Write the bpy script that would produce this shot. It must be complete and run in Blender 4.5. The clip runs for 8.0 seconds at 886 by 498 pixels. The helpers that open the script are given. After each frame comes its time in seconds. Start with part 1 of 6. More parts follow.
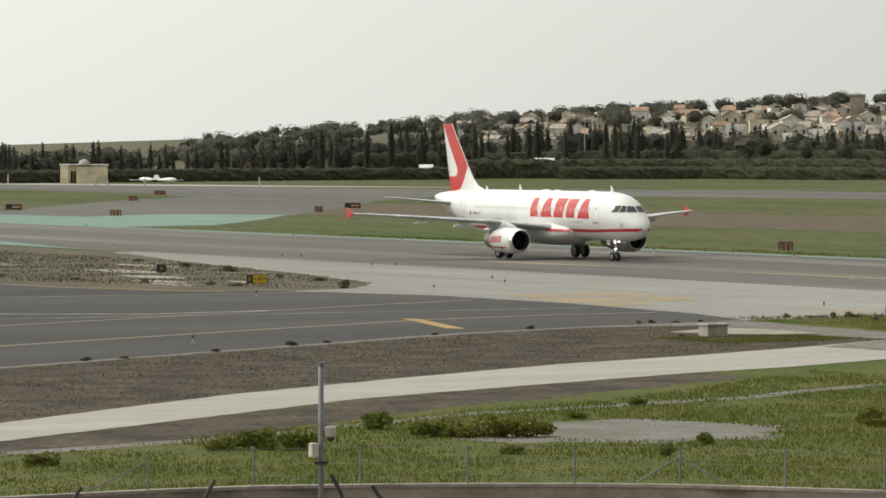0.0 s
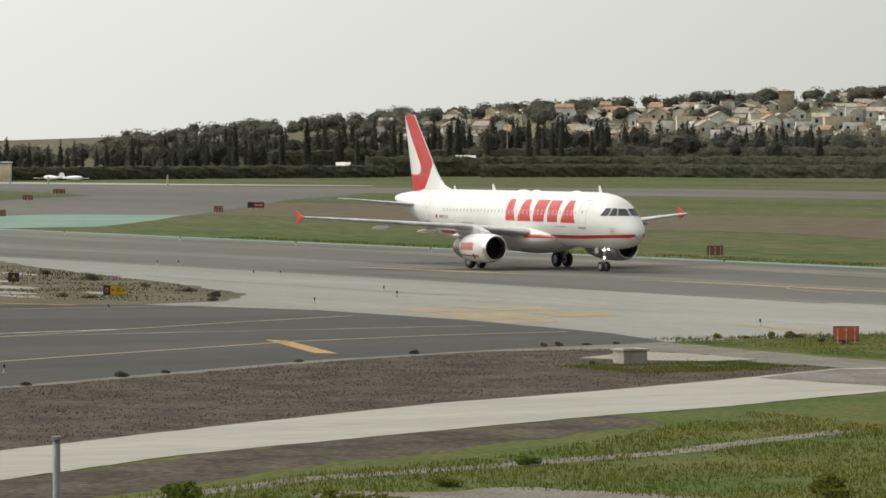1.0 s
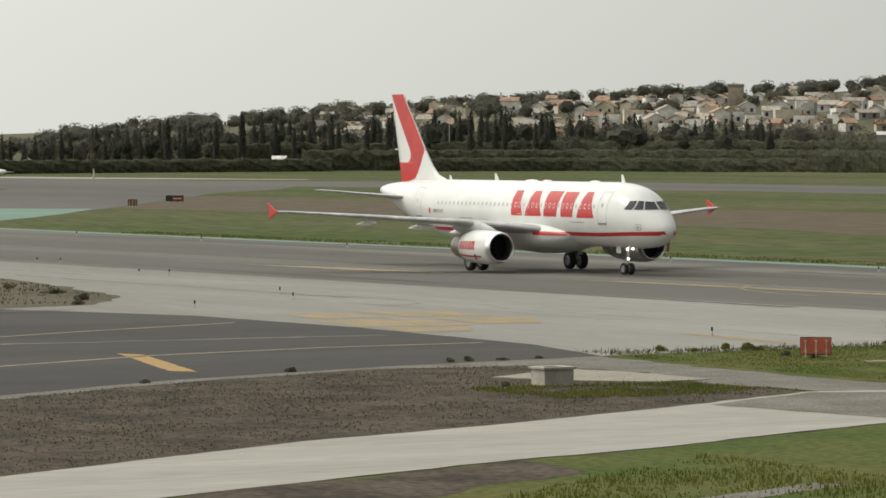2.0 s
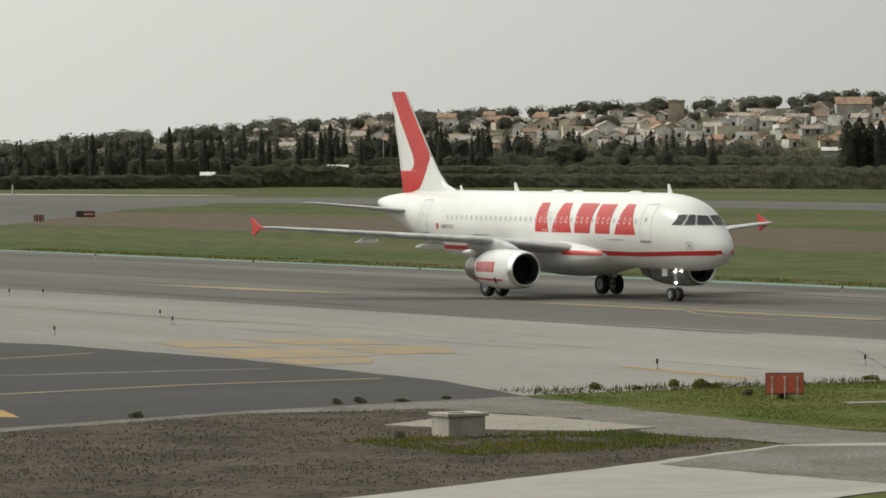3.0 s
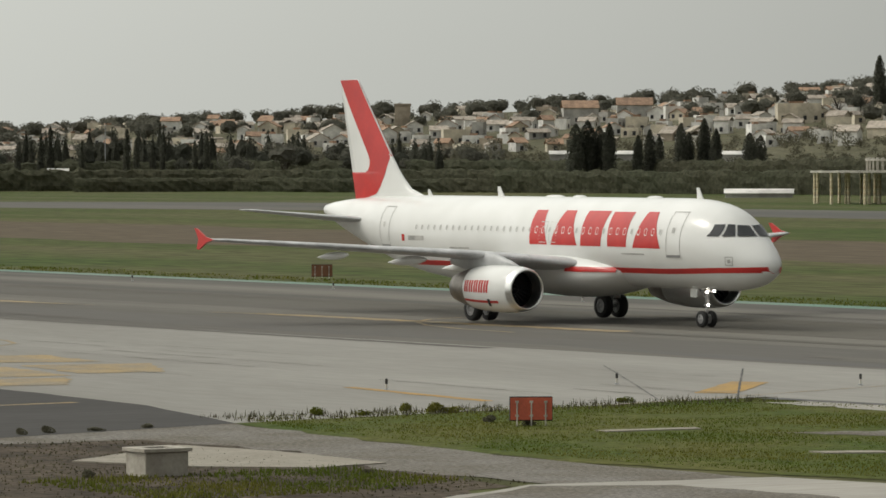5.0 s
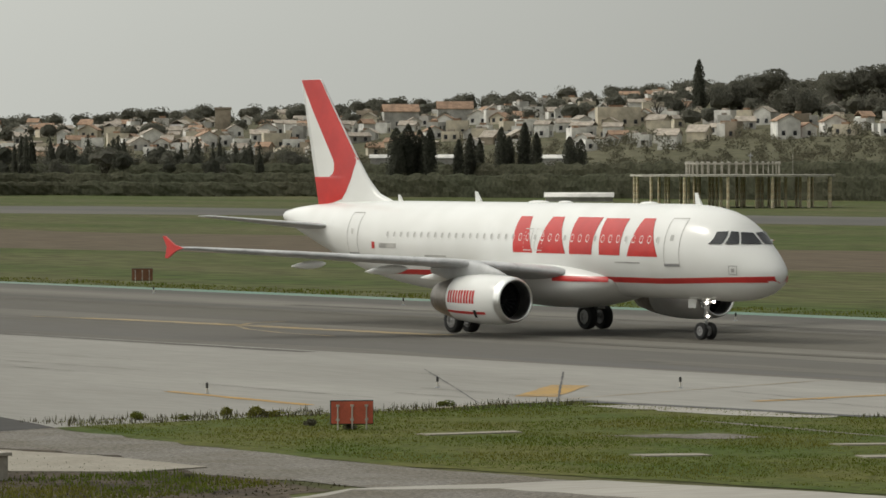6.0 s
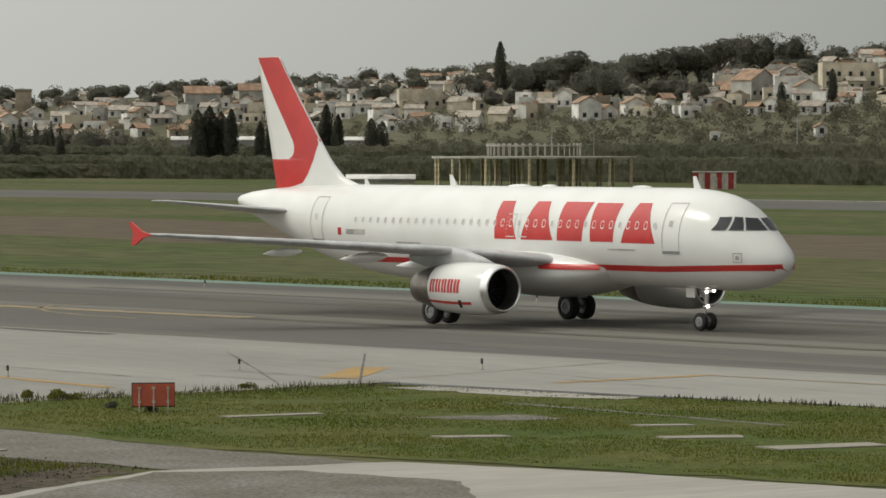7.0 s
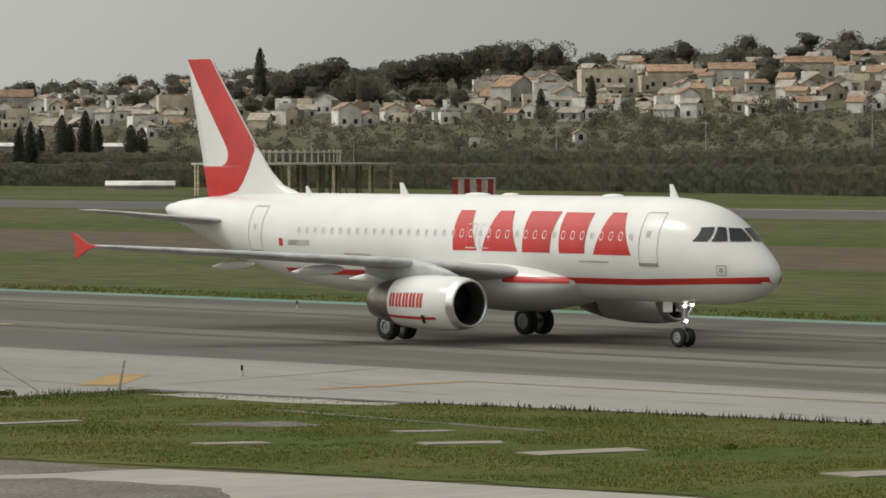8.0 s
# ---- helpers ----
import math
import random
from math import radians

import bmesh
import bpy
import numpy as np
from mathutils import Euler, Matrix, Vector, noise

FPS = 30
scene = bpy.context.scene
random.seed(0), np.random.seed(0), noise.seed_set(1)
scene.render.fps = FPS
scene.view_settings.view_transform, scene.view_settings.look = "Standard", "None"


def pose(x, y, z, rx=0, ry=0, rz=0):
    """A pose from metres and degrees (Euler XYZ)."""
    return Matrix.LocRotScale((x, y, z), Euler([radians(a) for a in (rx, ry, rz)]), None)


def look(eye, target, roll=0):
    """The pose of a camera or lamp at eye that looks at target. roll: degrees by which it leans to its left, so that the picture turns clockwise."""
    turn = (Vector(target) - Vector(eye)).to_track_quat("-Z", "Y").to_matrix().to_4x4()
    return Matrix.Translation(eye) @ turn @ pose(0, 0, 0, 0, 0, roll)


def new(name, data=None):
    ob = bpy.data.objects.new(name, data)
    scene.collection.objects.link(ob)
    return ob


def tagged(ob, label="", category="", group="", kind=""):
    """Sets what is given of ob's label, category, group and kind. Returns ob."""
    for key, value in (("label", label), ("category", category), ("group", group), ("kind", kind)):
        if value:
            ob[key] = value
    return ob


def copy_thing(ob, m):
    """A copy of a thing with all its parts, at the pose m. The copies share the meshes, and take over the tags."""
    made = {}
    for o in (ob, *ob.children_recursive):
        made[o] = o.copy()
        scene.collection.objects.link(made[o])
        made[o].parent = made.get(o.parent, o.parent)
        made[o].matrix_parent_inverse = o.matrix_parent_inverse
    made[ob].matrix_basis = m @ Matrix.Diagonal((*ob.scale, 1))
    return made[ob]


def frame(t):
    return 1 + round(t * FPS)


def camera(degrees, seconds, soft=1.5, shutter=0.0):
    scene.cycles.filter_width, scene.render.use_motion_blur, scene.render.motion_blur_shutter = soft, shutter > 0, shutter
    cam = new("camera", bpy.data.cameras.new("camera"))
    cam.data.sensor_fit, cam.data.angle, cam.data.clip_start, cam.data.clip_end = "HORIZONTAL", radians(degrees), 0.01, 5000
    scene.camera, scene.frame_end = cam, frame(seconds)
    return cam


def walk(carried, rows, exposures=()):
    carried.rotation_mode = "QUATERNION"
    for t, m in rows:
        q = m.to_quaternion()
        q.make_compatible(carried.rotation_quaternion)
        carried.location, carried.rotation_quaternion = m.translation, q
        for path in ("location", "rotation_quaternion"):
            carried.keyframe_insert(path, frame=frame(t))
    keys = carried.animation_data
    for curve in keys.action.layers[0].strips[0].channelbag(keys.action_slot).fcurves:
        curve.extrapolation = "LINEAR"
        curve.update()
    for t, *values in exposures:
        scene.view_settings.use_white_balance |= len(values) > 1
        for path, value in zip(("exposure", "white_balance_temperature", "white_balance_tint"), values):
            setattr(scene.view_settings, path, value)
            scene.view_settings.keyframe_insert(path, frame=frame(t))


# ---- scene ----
# World: X along the runway (the way the airliner rolls), Y across it, camera platform at the origin.

# ---------------------------------------------------------------- camera
cam = camera(11.369, 8.0, soft=1.6)
CAM_ROWS = [
    (0.0, 104.20, -66.20, 10.08, 88.629, 62.150),
    (0.5, 88.30, -56.25, 9.90, 88.557, 61.827),
    (1.0, 72.40, -46.30, 9.72, 88.607, 61.221),
    (1.2, 66.19, -42.32, 9.53, 88.647, 61.063),
    (2.3, 32.01, -20.43, 8.49, 88.592, 60.370),
    (2.5, 25.80, -16.45, 8.30, 88.664, 60.232),
    (3.0, 14.50, -9.27, 7.88, 88.809, 59.790),
    (3.5, 3.20, -2.10, 7.50, 89.120, 59.098),
    (4.0, 0.00, 0.00, 7.61, 88.938, 58.185),
    (4.2, 0.00, 0.00, 7.61, 88.896, 57.751),
    (5.3, 0.00, 0.00, 7.61, 88.901, 55.643),
    (5.5, 0.00, 0.00, 7.61, 88.929, 55.170),
    (6.0, 0.00, 0.00, 7.61, 88.918, 53.951),
    (6.5, 0.00, 0.00, 7.61, 88.875, 52.680),
    (7.0, 0.00, 0.00, 7.61, 88.685, 51.398),
    (7.5, 0.00, 0.00, 7.61, 88.635, 49.882),
    (8.0, 0.00, 0.00, 7.61, 88.768, 48.308),
]
walk(cam, [(t, pose(x, y, z, rx, 0, rz)) for t, x, y, z, rx, rz in CAM_ROWS],
     exposures=[(0.0, -0.13), (1.2, -0.19), (2.5, -0.34), (4.0, -0.50), (6.0, -0.53), (8.0, -0.52)])

# ---------------------------------------------------------------- sky and sun
world = bpy.data.worlds.new("overcast_sky")
scene.world = world
world.use_nodes = True
wn, wl = world.node_tree.nodes, world.node_tree.links
wn.clear()
sky = wn.new("ShaderNodeTexSky")
sky.sky_type, sky.sun_disc = "NISHITA", False
sky.sun_elevation, sky.sun_rotation = radians(45), radians(225)
sky.dust_density, sky.air_density = 6.0, 1.0
dim = wn.new("ShaderNodeVectorMath")
dim.operation = "SCALE"
dim.inputs["Scale"].default_value = 0.09
tc, sep, ramp = wn.new("ShaderNodeTexCoord"), wn.new("ShaderNodeSeparateXYZ"), wn.new("ShaderNodeValToRGB")
ramp.color_ramp.elements[0].position, ramp.color_ramp.elements[0].color = 0.0, (0.522, 0.533, 0.492, 1)
ramp.color_ramp.elements[1].position, ramp.color_ramp.elements[1].color = 0.75, (0.945, 0.95, 0.89, 1)
mid = ramp.color_ramp.elements.new(0.12)
mid.color = (0.588, 0.600, 0.556, 1)
cloud = wn.new("ShaderNodeTexNoise")
cloud.inputs["Scale"].default_value, cloud.inputs["Detail"].default_value = 2.2, 4.0
cmix = wn.new("ShaderNodeMapRange")
cmix.inputs["To Min"].default_value, cmix.inputs["To Max"].default_value = 0.88, 1.12
cmul = wn.new("ShaderNodeVectorMath")
cmul.operation = "SCALE"
mix = wn.new("ShaderNodeMix")
mix.data_type = "RGBA"
mix.inputs["Factor"].default_value = 0.86
bg, wout = wn.new("ShaderNodeBackground"), wn.new("ShaderNodeOutputWorld")
bg.inputs["Strength"].default_value = 1.0
wl.new(tc.outputs["Generated"], sep.inputs[0])
wl.new(sep.outputs["Z"], ramp.inputs["Fac"])
wl.new(tc.outputs["Generated"], cloud.inputs["Vector"])
wl.new(cloud.outputs["Fac"], cmix.inputs["Value"])
wl.new(ramp.outputs["Color"], cmul.inputs[0])
# the cloud is thinner and brighter towards the sun's side
glow, gmap, gmul = wn.new("ShaderNodeVectorMath"), wn.new("ShaderNodeMapRange"), wn.new("ShaderNodeMath")
glow.operation, gmul.operation = "DOT_PRODUCT", "MULTIPLY"
glow.inputs[1].default_value = (-0.75, -0.54, 0.36)
gmap.inputs["From Min"].default_value, gmap.inputs["From Max"].default_value = 0.0, 0.75
gmap.inputs["To Min"].default_value, gmap.inputs["To Max"].default_value = 0.62, 2.72
wl.new(tc.outputs["Generated"], glow.inputs[0])
wl.new(glow.outputs["Value"], gmap.inputs["Value"])
wl.new(gmap.outputs["Result"], gmul.inputs[0])
wl.new(cmix.outputs["Result"], gmul.inputs[1])
wl.new(gmul.outputs["Value"], cmul.inputs["Scale"])
wl.new(sky.outputs["Color"], dim.inputs[0])
wl.new(dim.outputs["Vector"], mix.inputs["A"])
wl.new(cmul.outputs["Vector"], mix.inputs["B"])
wl.new(mix.outputs["Result"], bg.inputs["Color"])
wl.new(bg.outputs["Background"], wout.inputs["Surface"])

sun = new("sun", bpy.data.lights.new("sun", "SUN"))
sun.data.energy, sun.data.angle, sun.data.color = 1.2, radians(12), (1.0, 0.95, 0.86)
sun.matrix_world = look((-50, -50, 70), (0, 0, 0))


# ---------------------------------------------------------------- materials
def material(name, base, rough=0.8, metal=0.0, var=0.12, scale=1.0, fine=18.0, bump=0.0, tint=None, coords="world",
             spec=0.5, streak=None, random_obj=0.0, emit=0.0, bump_dist=0.02, leafy=0.0):
    """Principled surface: base colour, varied by a coarse and a fine noise, towards tint where given."""
    m = bpy.data.materials.new(name)
    m.use_nodes = True
    n, l = m.node_tree.nodes, m.node_tree.links
    b = n["Principled BSDF"]
    b.inputs["Roughness"].default_value, b.inputs["Metallic"].default_value = rough, metal
    b.inputs["Specular IOR Level"].default_value = spec
    if emit:
        b.inputs["Emission Color"].default_value, b.inputs["Emission Strength"].default_value = (*base, 1), emit
    if coords == "world":
        src = n.new("ShaderNodeNewGeometry").outputs["Position"]
    else:
        src = n.new("ShaderNodeTexCoord").outputs["Object"]
    if streak:
        mp = n.new("ShaderNodeMapping")
        mp.inputs["Scale"].default_value = streak
        l.new(src, mp.inputs["Vector"])
        src = mp.outputs["Vector"]
    big, small = n.new("ShaderNodeTexNoise"), n.new("ShaderNodeTexNoise")
    big.inputs["Scale"].default_value, big.inputs["Detail"].default_value = scale, 5
    big.inputs["Roughness"].default_value = 0.6
    small.inputs["Scale"].default_value, small.inputs["Detail"].default_value = fine, 3
    for x in (big, small):
        l.new(src, x.inputs["Vector"])
    col = n.new("ShaderNodeMix")
    col.data_type = "RGBA"
    other = tint or tuple(c * 0.6 for c in base)
    col.inputs["A"].default_value, col.inputs["B"].default_value = (*base, 1), (*other, 1)
    r1 = n.new("ShaderNodeMapRange")
    r1.inputs["From Min"].default_value, r1.inputs["From Max"].default_value = 0.38, 0.62
    l.new(big.outputs["Fac"], r1.inputs["Value"])
    l.new(r1.outputs["Result"], col.inputs["Factor"])
    r2 = n.new("ShaderNodeMapRange")
    r2.inputs["From Min"].default_value, r2.inputs["From Max"].default_value = 0.3, 0.7
    r2.inputs["To Min"].default_value, r2.inputs["To Max"].default_value = 1 - var, 1 + var
    l.new(small.outputs["Fac"], r2.inputs["Value"])
    mul = n.new("ShaderNodeVectorMath")
    mul.operation = "SCALE"
    l.new(col.outputs["Result"], mul.inputs[0])
    l.new(r2.outputs["Result"], mul.inputs["Scale"])
    last = mul.outputs["Vector"]
    if random_obj:
        info, r3, mul3 = n.new("ShaderNodeObjectInfo"), n.new("ShaderNodeMapRange"), n.new("ShaderNodeVectorMath")
        r3.inputs["To Min"].default_value, r3.inputs["To Max"].default_value = 1 - random_obj, 1 + random_obj
        mul3.operation = "SCALE"
        l.new(info.outputs["Random"], r3.inputs["Value"])
        l.new(last, mul3.inputs[0])
        l.new(r3.outputs["Result"], mul3.inputs["Scale"])
        last = mul3.outputs["Vector"]
    l.new(last, b.inputs["Base Color"])
    if bump:
        bp = n.new("ShaderNodeBump")
        bp.inputs["Strength"].default_value, bp.inputs["Distance"].default_value = bump, bump_dist
        l.new(small.outputs["Fac"], bp.inputs["Height"])
        l.new(bp.outputs["Normal"], b.inputs["Normal"])
    if leafy:
        tr, ms = n.new("ShaderNodeBsdfTranslucent"), n.new("ShaderNodeMixShader")
        ms.inputs["Fac"].default_value = leafy
        l.new(last, tr.inputs["Color"])
        l.new(b.outputs["BSDF"], ms.inputs[1])
        l.new(tr.outputs["BSDF"], ms.inputs[2])
        l.new(ms.outputs["Shader"], n["Material Output"].inputs["Surface"])
    return m


M_GRASS = material("grass_ground", (0.060, 0.086, 0.017), 0.95, var=0.35, scale=0.16, fine=3.0, bump=0.6, tint=(0.100, 0.102, 0.028), spec=0.1)
M_HILL = material("scrub_hillside", (0.125, 0.118, 0.075), 0.95, var=0.35, scale=0.01, fine=0.3, tint=(0.095, 0.092, 0.055), spec=0.1)
M_FIELD = material("rough_field", (0.056, 0.080, 0.019), 0.95, var=0.4, scale=0.035, fine=0.7, bump=0.4, tint=(0.098, 0.094, 0.042), spec=0.1, streak=(0.35, 1, 1))
M_BROWN = material("dry_field", (0.112, 0.088, 0.060), 0.95, var=0.25, scale=0.03, fine=0.6, tint=(0.11, 0.088, 0.06), spec=0.1, streak=(0.25, 1, 1))
M_DIRT = material("dark_dirt", (0.046, 0.037, 0.028), 0.95, var=0.5, scale=0.35, fine=3.0, bump=0.8, tint=(0.092, 0.074, 0.054), spec=0.1)
M_ISLAND = material("dry_grass_dirt", (0.085, 0.078, 0.05), 0.95, var=0.4, scale=0.12, fine=3.0, bump=0.8, tint=(0.125, 0.105, 0.075), spec=0.1)
M_GRAVEL = material("grey_gravel", (0.19, 0.178, 0.158), 0.95, var=0.45, scale=0.35, fine=9.0, bump=0.8, tint=(0.14, 0.125, 0.10), spec=0.2)
M_RUNWAY = material("runway_asphalt", (0.205, 0.195, 0.168), 0.95, var=0.12, scale=0.11, fine=5.0, bump=0.15, tint=(0.118, 0.112, 0.102), spec=0.08, streak=(0.05, 0.85, 1))
M_FARPAVE = material("dark_far_asphalt", (0.115, 0.112, 0.104), 0.95, var=0.12, scale=0.03, fine=1.0, tint=(0.145, 0.138, 0.124), spec=0.08, streak=(0.1, 0.6, 1))
M_RUBBER = material("rubber_stained_asphalt", (0.130, 0.122, 0.104), 0.95, var=0.08, scale=0.05, fine=5.0, bump=0.15, tint=(0.14, 0.135, 0.128), spec=0.08, streak=(0.05, 0.9, 1))
M_SHOULDER = material("concrete_apron", (0.335, 0.325, 0.297), 0.95, var=0.07, scale=0.06, fine=4.0, bump=0.12, tint=(0.235, 0.226, 0.205), spec=0.08, streak=(0.12, 0.6, 1))
M_ASPHALT = material("dark_taxiway_asphalt", (0.060, 0.057, 0.055), 0.95, var=0.10, scale=0.08, fine=6.0, bump=0.2, tint=(0.085, 0.082, 0.078), spec=0.08, streak=(0.5, 0.1, 1))
M_ROAD = material("pale_concrete_road", (0.385, 0.365, 0.325), 0.95, var=0.10, scale=0.3, fine=4.0, bump=0.15, tint=(0.33, 0.315, 0.28), spec=0.08, streak=(1, 0.15, 1))
M_CONC = material("old_concrete", (0.31, 0.285, 0.235), 0.9, var=0.12, scale=0.8, fine=8.0, bump=0.3, tint=(0.27, 0.245, 0.20), spec=0.2)
M_TEAL = material("green_painted_asphalt", (0.135, 0.235, 0.185), 0.85, var=0.12, scale=0.08, fine=3.0, tint=(0.19, 0.26, 0.215), spec=0.2)
M_ORANGE = material("worn_yellow_paint", (0.42, 0.26, 0.08), 0.8, var=0.15, scale=0.5, fine=6.0, tint=(0.33, 0.23, 0.11), spec=0.2)
M_PALE = material("faded_yellow_paint", (0.345, 0.255, 0.130), 0.8, var=0.15, scale=0.5, fine=6.0, tint=(0.25, 0.21, 0.15), spec=0.2)
M_CRACK = material("crack_sealant", (0.07, 0.068, 0.065), 0.7, var=0.1)
M_EDGELINE = material("worn_white_paint", (0.52, 0.51, 0.48), 0.8, var=0.2, scale=0.7, fine=5.0, tint=(0.36, 0.35, 0.32), spec=0.2)


# ---------------------------------------------------------------- mesh helpers
def part(name, bm, mat, parent=None, label="", smooth=False):
    me = bpy.data.meshes.new(name)
    bm.to_mesh(me)
    bm.free()
    if smooth:
        me.polygons.foreach_set("use_smooth", [True] * len(me.polygons))
    for x in (mat if isinstance(mat, (list, tuple)) else [mat]):
        me.materials.append(x)
    ob = new(name, me)
    if parent:
        ob.parent = parent
    if label:
        tagged(ob, label)
    return ob


def mesh_part(name, verts, faces, mat, parent=None, label="", smooth=False):
    me = bpy.data.meshes.new(name)
    me.from_pydata(verts, [], faces)
    me.materials.append(mat)
    if smooth:
        me.polygons.foreach_set("use_smooth", [True] * len(me.polygons))
    ob = new(name, me)
    if parent:
        ob.parent = parent
    if label:
        tagged(ob, label)
    return ob


def thing(name, m, label, category, group="", kind=""):
    ob = new(name)
    ob.matrix_world = m
    return tagged(ob, label, category, group, kind)


def box(bm, x0, y0, z0, x1, y1, z1, bevel=0.0):
    r = bmesh.ops.create_cube(bm, size=1.0, matrix=Matrix.Translation(((x0 + x1) / 2, (y0 + y1) / 2, (z0 + z1) / 2))
                              @ Matrix.Diagonal((x1 - x0, y1 - y0, z1 - z0, 1)))
    if bevel:
        edges = list({e for v in r["verts"] for e in v.link_edges})
        bmesh.ops.bevel(bm, geom=edges, offset=bevel, segments=1, affect="EDGES")
    return bm


def tube(bm, a, b, r0, r1=None, n=10):
    a, b = Vector(a), Vector(b)
    d = b - a
    m = Matrix.Translation((a + b) / 2) @ d.to_track_quat("Z", "Y").to_matrix().to_4x4()
    bmesh.ops.create_cone(bm, cap_ends=True, segments=n, radius1=r0, radius2=r0 if r1 is None else r1, depth=d.length, matrix=m)
    return bm


def revolve(bm, profile, axis_x=True, n=32, close=False):
    """Profile of (along, radius), turned about the x axis (or z)."""
    rings = []
    for s, r in profile:
        ring = []
        for i in range(n):
            a = 2 * math.pi * i / n
            c, q = r * math.cos(a), r * math.sin(a)
            ring.append(bm.verts.new((s, c, q) if axis_x else (c, q, s)))
        rings.append(ring)
    for p, q in zip(rings, rings[1:]):
        for i in range(n):
            bm.faces.new((p[i], p[(i + 1) % n], q[(i + 1) % n], q[i]))
    if close:
        bm.faces.new(rings[0][::-1])
        bm.faces.new(rings[-1])
    return bm


def loft(bm, rings, caps=True):
    made = [[bm.verts.new(p) for p in ring] for ring in rings]
    n = len(made[0])
    for p, q in zip(made, made[1:]):
        for i in range(n):
            bm.faces.new((p[i], p[(i + 1) % n], q[(i + 1) % n], q[i]))
    if caps:
        bm.faces.new(made[0][::-1])
        bm.faces.new(made[-1])
    bmesh.ops.recalc_face_normals(bm, faces=bm.faces)
    return bm


def sheet(name, pts, z, mat, label, category, ragged=0.0, step=2.0, thick=0.0, seed=3):
    """A level sheet on the ground with the outline pts; ragged: how unevenly its edge runs."""
    rnd = random.Random(seed)
    out = []
    for i, a in enumerate(pts):
        b = pts[(i + 1) % len(pts)]
        d = math.hypot(b[0] - a[0], b[1] - a[1])
        k = max(1, int(d / step)) if ragged else 1
        k = min(k, 160)
        for j in range(k):
            t = j / k
            q = ragged * (noise.noise((a[0] + (b[0] - a[0]) * t, a[1] + (b[1] - a[1]) * t, seed * 7.3)) * 1.4 + rnd.uniform(-0.35, 0.35)) if j else 0
            nx, ny = -(b[1] - a[1]) / d, (b[0] - a[0]) / d
            out.append((a[0] + (b[0] - a[0]) * t + nx * q, a[1] + (b[1] - a[1]) * t + ny * q))
    bm = bmesh.new()
    top = [bm.verts.new((x, y, z)) for x, y in out]
    f = bm.faces.new(top)
    if f.normal.z == 0:
        f.normal_update()
    if f.normal.z < 0:
        f.normal_flip()
    if thick:
        r = bmesh.ops.extrude_face_region(bm, geom=[f])
        bmesh.ops.translate(bm, vec=(0, 0, -thick), verts=[g for g in r["geom"] if isinstance(g, bmesh.types.BMVert)])
        bmesh.ops.recalc_face_normals(bm, faces=bm.faces)
    bmesh.ops.triangulate(bm, faces=[f for f in bm.faces if len(f.verts) > 4])
    return tagged(part(name, bm, mat), label, category, kind="structure")


def rect(x0, y0, x1, y1):
    return [(x0, y0), (x1, y0), (x1, y1), (x0, y1)]


# ---------------------------------------------------------------- ground, one sheet to the horizon
WALL_PATH = [(20, -120), (-2, -45), (-9.0, -30), (-11.8, -19), (-12.3, -14.2), (-12.2, -10.9), (-11.3, -7.9), (-10.1, -5), (-8.7, -2.2), (-6.9, 0.3), (-4.5, 2.4), (-2.2, 4.3), (4, 10), (20, 20), (60, 34), (220, 46)]
WALL_X, WALL_Y = [p[0] for p in WALL_PATH], [p[1] for p in WALL_PATH]
BELT = [(-760, 150), (-870, 270), (-900, 320), (-925, 380), (-945, 440), (-955, 500), (-930, 560), (-860, 592), (-720, 600), (-620, 590), (-520, 575), (-300, 560), (200, 555)]
BELT_B = [math.degrees(math.atan2(-x, y)) for x, y in BELT][::-1]
BELT_R = [math.hypot(x, y) for x, y in BELT][::-1]


def spot(bearing, r):
    """The place at a bearing (degrees, counter-clockwise from Y) and a distance from the origin."""
    return -r * math.sin(radians(bearing)), r * math.cos(radians(bearing))


def terrain_z(x, y):
    """Flat airfield, a lower yard by the wall, and a hill that rises behind the hedges."""
    if y < 52 and x > float(np.interp(y, WALL_Y, WALL_X)) - 1.3:
        return -1.5
    if y < 100:
        return 0.0
    b, r = math.degrees(math.atan2(-x, y)), math.hypot(x, y)
    d = r - float(np.interp(b, BELT_B, BELT_R))
    if d < 10:
        return 0.0
    top = float(np.interp(b, (20, 42, 46, 57, 60, 62, 64, 66, 72, 90), (49, 48, 46, 29, 24, 19, 13, 6, 1.5, 1)))
    k = float(np.interp(d, (0, 150, 300, 450, 620, 800, 1100, 2500), (0, 0.07, 0.24, 0.44, 0.66, 0.86, 1.0, 1.02)))
    return k * top + 1.5 * min(1, d / 300) * noise.noise((x * 0.006, y * 0.006, 0))


